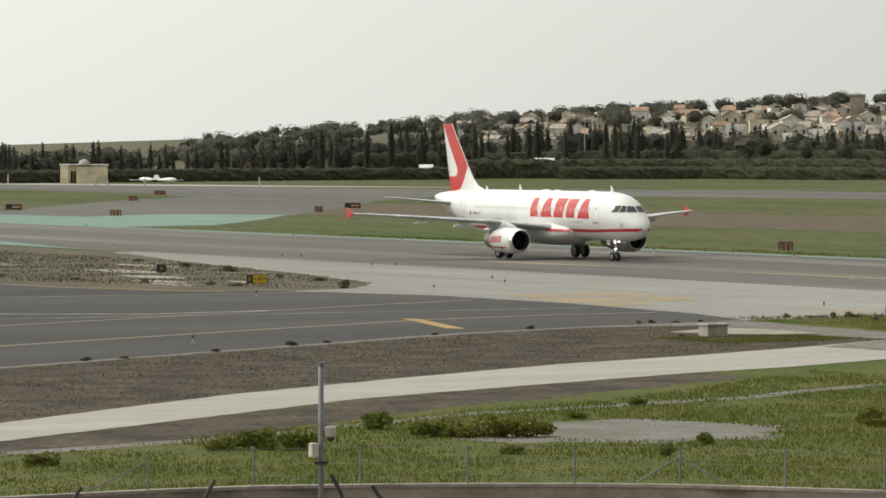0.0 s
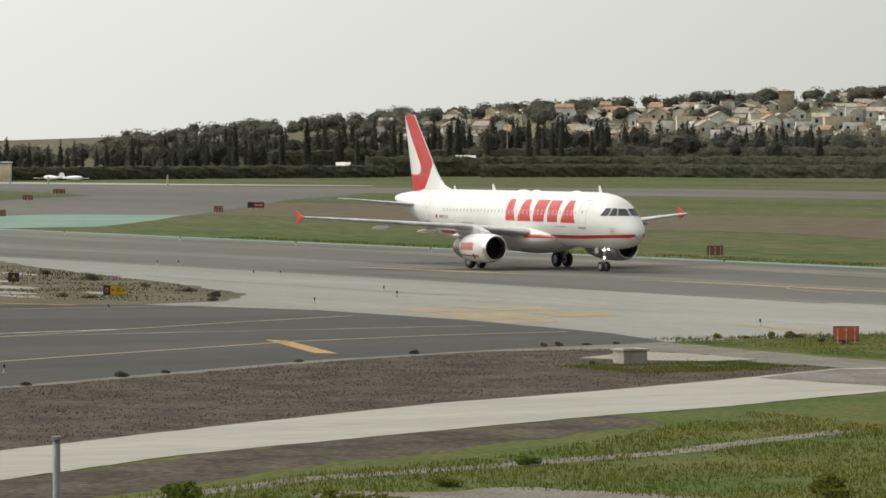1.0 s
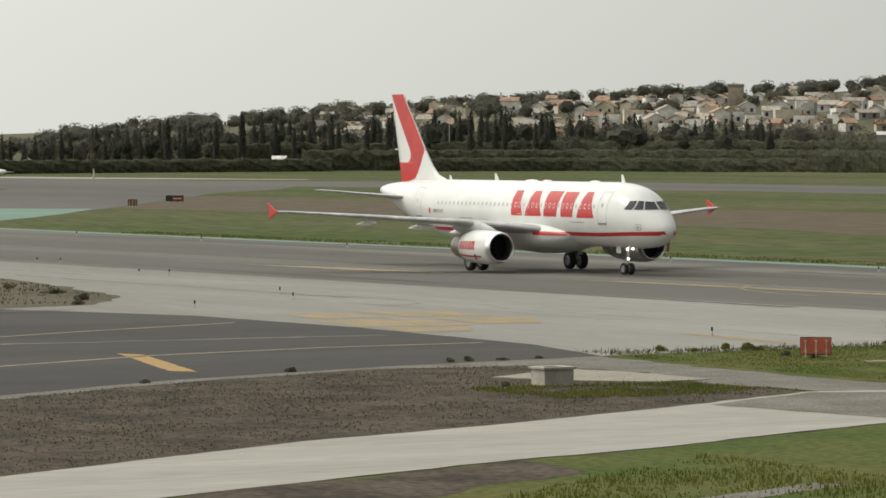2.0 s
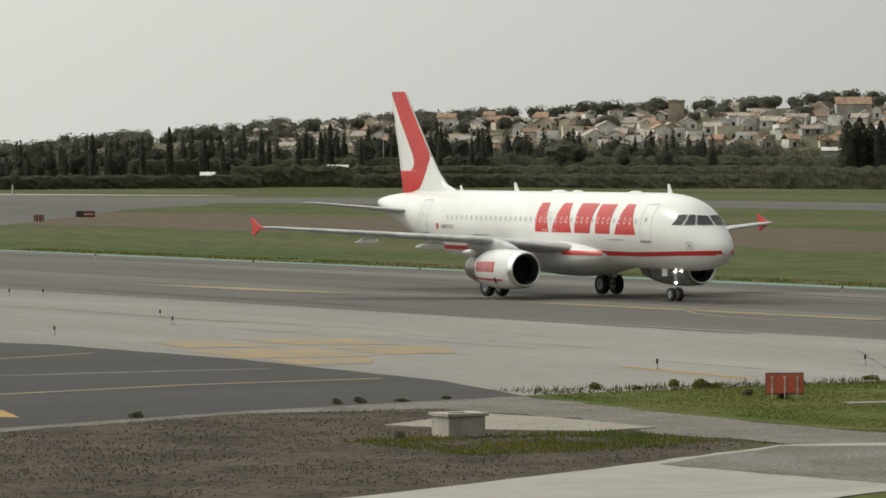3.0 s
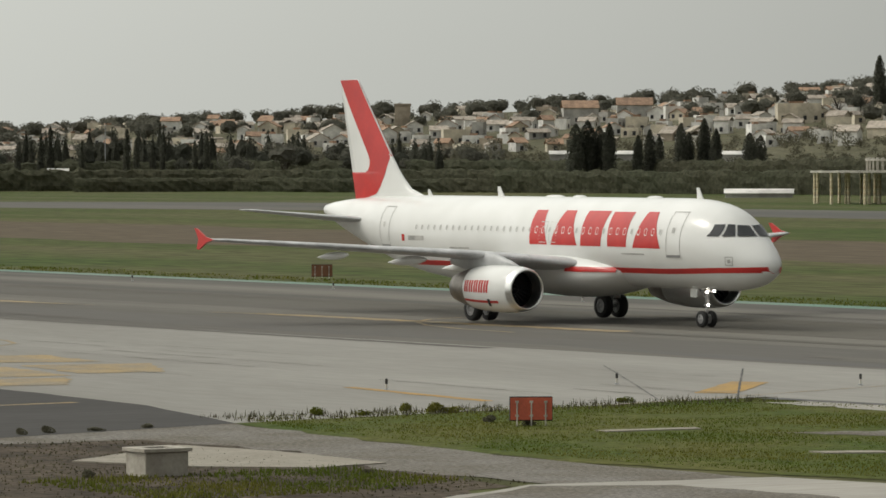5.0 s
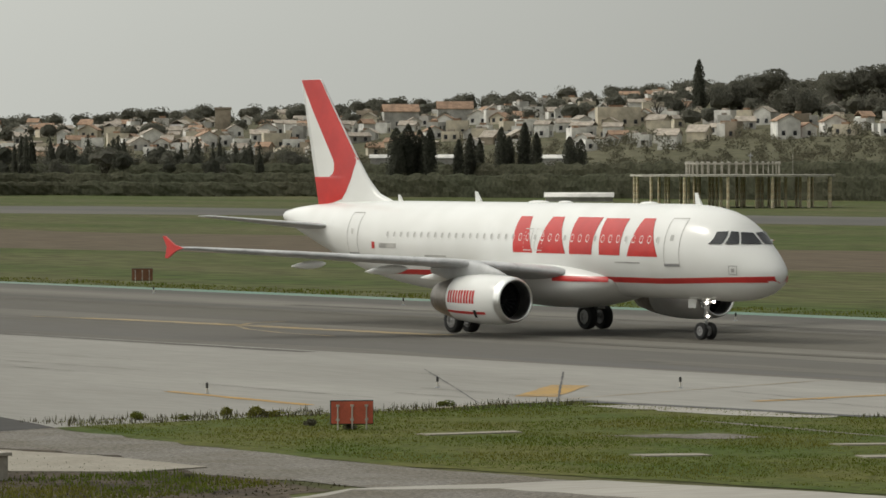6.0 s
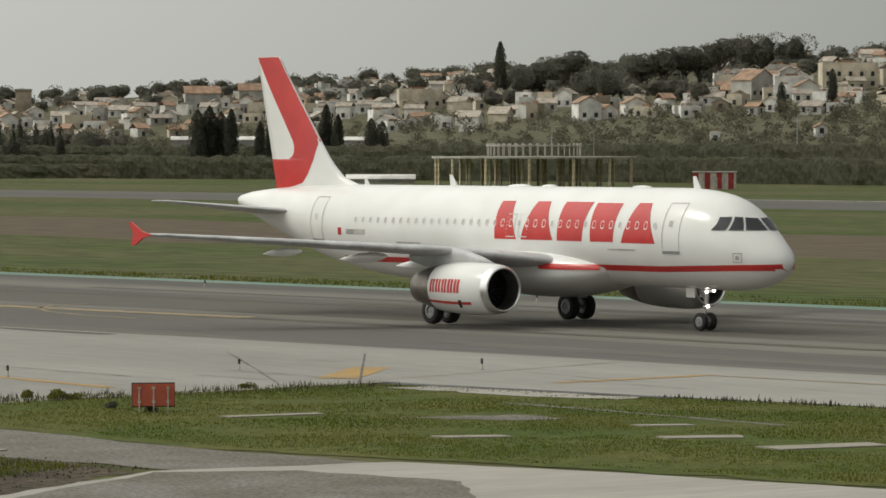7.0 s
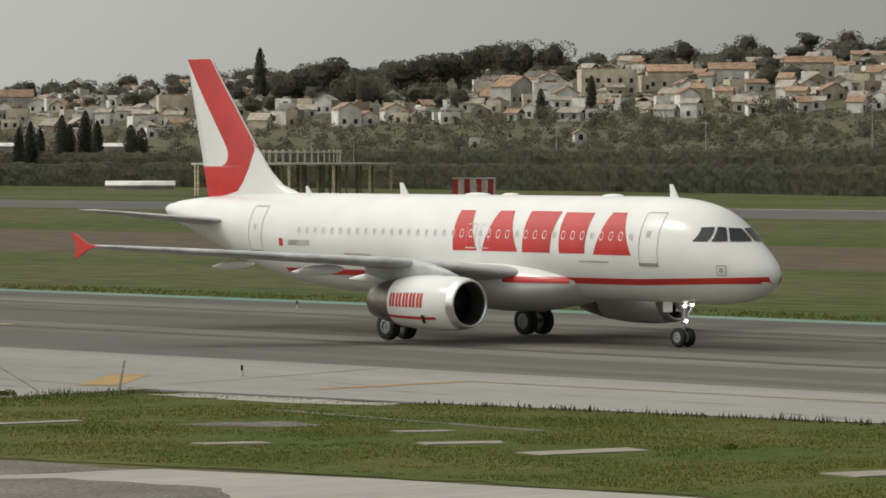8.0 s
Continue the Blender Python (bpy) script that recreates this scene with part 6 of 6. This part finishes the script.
def build_beacon():
    x, y = spot(51.398 - (945 - 784) / 137.46, 800)
    v = thing("radio_beacon", pose(x, y, 0), "round radio beacon platform on many rusty posts", "radio beacon")
    bm = bmesh.new()
    revolve(bm, [(5.55, 0.1), (5.55, 18.4), (5.9, 18.4), (5.9, 0.1)], axis_x=False, n=40)
    part("deck", bm, M_DECK, v, "thin round steel deck")
    bm = bmesh.new()
    tube(bm, (0, 0, -0.3), (0, 0, 5.6), 0.27, n=8)
    data = bpy.data.meshes.new("post")
    bm.to_mesh(data)
    bm.free()
    data.materials.append(M_RUSTPOST)
    for r, n in ((17.8, 14), (12.2, 12), (6.5, 9)):
        for i in range(n):
            o = new("post", data)
            o.parent = v
            a = 2 * math.pi * (i + 0.35) / n
            o.location = (r * math.cos(a), r * math.sin(a), 0)
    bm = bmesh.new()
    revolve(bm, [(7.7, 8.2), (7.7, 8.6), (7.95, 8.6), (7.95, 8.2), (7.7, 8.2)], axis_x=False, n=36)
    part("upper_ring", bm, M_DECK, v, "raised ring of aerials")
    bm = bmesh.new()
    tube(bm, (0, 0, 5.85), (0, 0, 7.75), 0.09, n=6)
    bmesh.ops.create_uvsphere(bm, u_segments=8, v_segments=6, radius=0.22, matrix=Matrix.Translation((0, 0, 8.02)))
    data = bpy.data.meshes.new("aerial")
    bm.to_mesh(data)
    bm.free()
    data.materials.append(M_DECK)
    for i in range(40):
        o = new("aerial", data)
        o.parent = v
        a = 2 * math.pi * i / 40
        o.location = (8.4 * math.cos(a), 8.4 * math.sin(a), 0)
    bm = bmesh.new()
    tube(bm, (9.5, 6, 5.8), (9.5, 6, 9.4), 0.05, n=6)
    part("mast", bm, M_DECK, v, "thin mast")


build_beacon()


def build_striped_hut():
    b = 51.398 - (1264 - 784) / 137.46
    x, y = spot(b, 800)
    hut = thing("striped_hut", pose(x, y, 0, 0, 0, b), "red and white striped equipment hut on the grass", "hut")
    bm = bmesh.new()
    box(bm, -3.85, -1.5, -0.2, 3.85, 1.5, 3.0, 0.03)
    part("wall", bm, M_STRIPE_W, hut, "faded white walls")
    for i in range(4):
        bm = bmesh.new()
        box(bm, -3.87 + i * 2.1, -1.53, 0.05, -3.87 + i * 2.1 + 1.0, -1.502, 2.98)
        part("stripe", bm, M_STRIPE_R, hut, "red painted stripe")
    bm = bmesh.new()
    box(bm, -4.0, -1.7, 3.0, 4.0, 1.7, 3.2, 0.03)
    part("roof", bm, M_STRIPE_W, hut, "flat pale roof")
    bm = bmesh.new()
    box(bm, -0.4, -1.55, 0.05, 0.5, -1.503, 2.1)
    part("door", bm, M_OFFWHITE, hut, "pale door")


build_striped_hut()


M_CLUB = material("pale_yellow_render", (0.78, 0.70, 0.48), 0.9, var=0.06, scale=0.3, coords="object")


def build_terminal():
    x, y = -900, 365
    t = thing("aero_club_building", pose(x, y, 0, 0, 0, 66), "pale yellow low building with a colonnade and small dome", "building")
    t.scale = (1.25,) * 3
    bm = bmesh.new()
    box(bm, -1.5, 0, -0.3, 4.6, 6, 3.4, 0.05)
    box(bm, -4.6, 0, -0.3, -3.0, 6, 3.6, 0.05)
    box(bm, -4.6, 0.8, 2.5, 4.6, 6, 3.5, 0.05)
    part("wall", bm, M_CLUB, t)
    for i in range(6):
        bm = bmesh.new()
        tube(bm, (-2.8 + i * 0.75, 0.3, -0.2), (-2.8 + i * 0.75, 0.3, 2.5), 0.14, n=8)
        part("column", bm, M_REDWALL if i % 2 else M_WALL[1], t)
    bm = bmesh.new()
    box(bm, -4.8, -0.1, 3.6, 4.8, 6.2, 3.8, 0.03)
    part("roof", bm, M_WALL[0], t)
    bm = bmesh.new()
    revolve(bm, [(3.8 + 1.0 * math.sin(a), max(0.02, 1.1 * math.cos(a))) for a in (0, 0.35, 0.7, 1.05, 1.4, 1.57)], axis_x=False, n=16)
    part("dome", bm, M_WALL[2], t, smooth=True)
    for k, (px, py, tn) in enumerate(((-868, 373, 30), (-878, 372, 200))):
        a = thing("light_aircraft", pose(px, py, 0, 0, 0, tn), "small white light aircraft parked on the grass", "light aircraft", "parked aircraft")
        bm = bmesh.new()
        revolve(bm, [(-3.2, 0.08), (-2.0, 0.25), (0, 0.5), (1.2, 0.52), (2.2, 0.38), (2.6, 0.1)], n=14, close=True)
        for v in bm.verts:
            v.co.z += 1.2
        bmesh.ops.recalc_face_normals(bm, faces=bm.faces)
        part("fuselage", bm, M_WHITE, a, smooth=True)
        bm = bmesh.new()
        box(bm, 0.1, -4.6, 1.0, 1.4, 4.6, 1.14, 0.04)
        part("wing", bm, M_WHITE, a)
        bm = bmesh.new()
        loft(bm, [[(-3.3, yy, 1.25), (-2.2, yy, 1.25), (-2.8, yy, 2.35), (-3.4, yy, 2.35)] for yy in (-0.05, 0.05)])
        part("fin", bm, M_WHITE, a)
        bm = bmesh.new()
        tube(bm, (0.2, -1.1, 0.0), (0.2, -0.9, 1.0), 0.05)
        tube(bm, (0.2, 1.1, 0.0), (0.2, 0.9, 1.0), 0.05)
        tube(bm, (1.9, 0, 0.0), (1.9, 0, 1.0), 0.05)
        part("undercarriage", bm, M_BLACK, a)
    for px, py, h in ((-835, 340, 1.6), (-835, 343, 1.5), (-830, 350, 1.9), (-815, 372, 2.2), (-900, 345, 2.4)):
        w = thing("marker_post", pose(px, py, 0), "short white marker post in the far grass", "marker post", "far marker posts")
        bm = bmesh.new()
        tube(bm, (0, 0, -0.1), (0, 0, h), 0.22, 0.18, 8)
        part("shaft", bm, M_OFFWHITE, w)


build_terminal()
sheet("club_apron", [(-905, 340), (-890, 338), (-820, 368), (-770, 400), (-780, 404), (-875, 375), (-910, 360)], 0.02, M_ROAD, "pale apron before the far building", "apron", ragged=0.5, step=4)
# thin masts on the slope
for b, r, h in ((46.85, 1000, 11), (44.93, 1000, 10), (42.8, 1000, 12), (50.0, 1000, 9), (63.4, 1180, 14), (60.6, 1250, 16)):
    x, y = spot(b, r)
    w = thing("utility_pole", pose(x, y, terrain_z(x, y)), "thin pale utility pole on the slope", "utility pole", "utility poles")
    bm = bmesh.new()
    tube(bm, (0, 0, -0.5), (0, 0, h), 0.16, 0.10, 8)
    part("shaft", bm, M_GALV, w)
    bm = bmesh.new()
    box(bm, -0.9, -0.06, h - 0.7, 0.9, 0.06, h - 0.55)
    part("crossarm", bm, M_GALV, w)


# ---------------------------------------------------------------- grass and weeds
def blades(name, n, area, hmin, hmax, width, mat, label, seed, keep=None, patch=0.25):
    """Single blades as slim triangles, thicker where the ground is lush."""
    rng = np.random.default_rng(seed)
    x0, y0, x1, y1 = area
    v = []
    k = 0
    while k < n:
        x, y = rng.uniform(x0, x1), rng.uniform(y0, y1)
        if keep and not keep(x, y):
            k += 0.15
            continue
        g = noise.noise((x * patch, y * patch, seed * 3.1)) + 0.6 * noise.noise((x * patch * 3.7, y * patch * 3.7, seed))
        k += 1
        if g < -0.35 + rng.uniform(-0.3, 0.3):
            continue
        h = rng.uniform(hmin, hmax) * (1 + 0.7 * g)
        a, lean = rng.uniform(0, 6.283), rng.uniform(-0.5, 0.5) * h
        c, s_ = math.cos(a) * width, math.sin(a) * width
        z = 0.01
        v += [(x - c, y - s_, z), (x + c, y + s_, z), (x + lean * math.cos(a + 1), y + lean * math.sin(a + 1), z + h)]
    f = [(i, i + 1, i + 2) for i in range(0, len(v), 3)]
    return tagged(mesh_part(name, v, f, mat), label, "grass", kind="stuff")


def lawn(x, y):
    top = float(np.interp(x, (-113, -103, -85, -40, 20, 200), (87.2, 88.4, 91.2, 95, 97, 96)))
    low = float(np.interp(x, (-113, -107.6, -92, -86, -80, -70, -40), (68, 66.6, 65.8, 67.2, 68.8, 70.4, 73.6)))
    covers = ((-86.5, 77.8, 1.4), (-81.9, 77.8, 1.8), (-90.4, 73.2, 1.0), (-90.8, 80.2, 0.9), (-71.6, 78.1, 1.8), (-97, 79, 1.7), (-101.1, 74.6, 1.5))
    return low < y < top and all((x - a) ** 2 + (y - b) ** 2 > r * r for a, b, r in covers)


def verge(x, y):
    return float(np.interp(y, (-40, -9, 5, 13, 22, 34, 46), (-24, -30, -38, -43, -47, -57, -66))) < x < float(np.interp(y, WALL_Y, WALL_X)) - 1.5 and not ((x + 30) ** 2 / 30 + (y - 12) ** 2 / 26 < 1)


blades("lawn_grass", 120000, (-113, 66, -45, 95), 0.025, 0.07, 0.02, M_BLADE, "fresh green grass blades beside the apron", 21, lawn)
blades("verge_grass", 75000, (-64, -24, -3, 40), 0.05, 0.15, 0.024, M_BLADE, "long green grass blades by the wall", 22, verge)
blades("dirt_weeds", 30000, (-106, -10, -45, 60), 0.02, 0.06, 0.03, M_WEED, "sparse dry weeds on the dirt", 23, lambda x, y: float(np.interp(y, (-10, 9, 28, 44, 55), (-72, -80, -92, -102, -106))) < x < float(np.interp(y, (-6, 9.5, 20, 33, 41, 50, 59), (-44.5, -57.5, -64.5, -72.5, -76, -80.6, -86))), 0.5)
blades("island_weeds", 20000, (-300, 46, -172, 90), 0.06, 0.16, 0.06, M_WEED, "dry weeds on the island", 24,
       lambda x, y: y < float(np.interp(x, (-300, -262, -203, -181, -170), (97, 94, 83, 78, 72))) and y > float(np.interp(x, (-300, -205, -195, -172), (49, 55.6, 57, 66))), 0.2)
blades("runway_edge_grass", 9000, (-330, 147.6, -90, 153), 0.05, 0.16, 0.05, M_BLADE, "rough grass along the far runway edge", 25, None, 0.3)
blades("edge_weeds", 2600, (-101, 88.2, -60, 94.5), 0.05, 0.20, 0.03, M_WEED, "brown tufts along the crumbling concrete edge", 27,
       lambda x, y: abs(y - float(np.interp(x, (-103, -85, -40), (89.0, 91.6, 95.4)))) < 0.5, 0.9)
blades("tip_weeds", 1500, (-113.5, 67, -110.6, 87), 0.06, 0.22, 0.02, M_WEED, "tufts of weeds at the apron edge", 28, None, 0.9)
blades("chamber_weeds", 5000, (-97, 50, -86, 60), 0.04, 0.13, 0.025, M_BLADE, "green weeds round the concrete chamber", 26, lambda x, y: -93 < x < float(np.interp(y, (50, 52, 60), (-83.6, -84.5, -88))) and y < 59.2, 0.5)


def build_bush(name, r, h, label, seed, mat):
    rng = np.random.default_rng(seed)
    b = thing(name, pose(0, 0, 0), label, "bush")
    v = leaf_cloud(rng, crown_points(rng, "bush", h, r * 2, 420), r * 0.22, up=1.0)
    mesh_part("foliage", v.tolist(), np.arange(len(v)).reshape(-1, 3).tolist(), mat, b)
    bm = bmesh.new()
    for k in range(5):
        a = rng.uniform(0, 6.28)
        tube(bm, (0, 0, -0.05), (math.cos(a) * r * 0.5, math.sin(a) * r * 0.5, h * 0.6), 0.015, 0.006, 5)
    part("stems", bm, M_BARK, b)
    return b


bush_a = build_bush("bush", 0.34, 0.32, "small dark weed bush at the pavement edge", 31, M_LEAF2)
bush_b = build_bush("bush", 0.40, 0.42, "small green bush in the grass", 32, M_BLADE)
sa = [(-109.1, 58.8, 0.8), (-109.4, 59.8, 0.9), (-109.4, 61.3, 0.8), (-110.0, 63.3, 0.9), (-105.6, 50, 0.9), (-101.4, 42, 0.9), (-96, 33, 1.1), (-94, 30, 1.2), (-90, 24, 0.9), (-86, 17.5, 1.0), (-84.6, 15, 0.9), (-93.6, 52.3, 0.9), (-91, 58.6, 0.8),
      (-104.9, 73.0, 0.9), (-106.9, 73.0, 1.0), 
      (-178, 66.5, 2.0), (-181, 66, 1.7), (-188, 64, 1.6), (-196, 62, 2.2), (-206, 60, 2.0), (-176, 74, 2.0), (-186, 77, 2.2), (-196, 78.6, 2.0), (-210, 81, 2.5), (-225, 84, 2.4), (-240, 86.5, 2.2), (-170, 71, 1.4)]
sb = [(-112.9, 74.0, 1.0), (-111.9, 74.4, 1.1), (-111.6, 74.8, 1.0), (-113.2, 82.5, 1.0), (-112.4, 70.6, 0.9), (-111.6, 71.7, 0.8), (-80.4, 81.5, 0.8), (-35, 4.6, 2.3), (-30.4, 4.6, 2.6), (-29.8, 5.6, 2.6), (-29.2, 6.6, 2.8), (-28.8, 7.6, 2.5), (-28, -4.6, 2.8), (-27.6, -3.4, 2.8), (-27, -2.2, 2.4), (-37, 14, 1.6), (-43, 20, 1.2), (-30, 22, 2.0), (-28, 21, 2.0), (-24, -12.6, 2.0), (-23, 11, 1.3), (-20, 18, 1.6), (-22, 3, 1.5), (-19, 7, 1.2)]
bush_a.matrix_world = pose(*sa[0][:2], 0.02) @ Matrix.Diagonal((0.55,) * 3 + (1,))
bush_b.matrix_world = pose(*sb[0][:2], 0.02) @ Matrix.Diagonal((0.6,) * 3 + (1,))
for src, lst in ((bush_a, sa), (bush_b, sb)):
    for k, (x, y, q) in enumerate(lst[1:]):
        o = copy_thing(src, pose(x, y, 0.02, 0, 0, k * 67 % 360))
        q *= 0.62 if x > -160 else 0.55
        o.scale = (q * (1.2 + 0.25 * math.sin(k)), q * 1.2, q * (0.8 + 0.25 * math.cos(k * 2)))


# ---------------------------------------------------------------- what moves
def motions():
    path = [(0, -221.85), (1, -210.25), (2, -198.75), (3, -186.95), (4, -174.63), (5, -161.85), (6, -149.02), (7, -136.21), (8, -123.48)]
    walk(jet, [(t, pose(x, 122.54, 0.045)) for t, x in path])
    for wheel, r in WHEELS:
        p = wheel.location
        rows = []
        for k in range(161):
            t = k * 0.05
            x = float(np.interp(t, [q[0] for q in path], [q[1] for q in path]))
            rows.append((t, pose(p.x, p.y, p.z, 0, math.degrees((x + 221.85) / r), 0)))
        walk(wheel, rows)


motions()
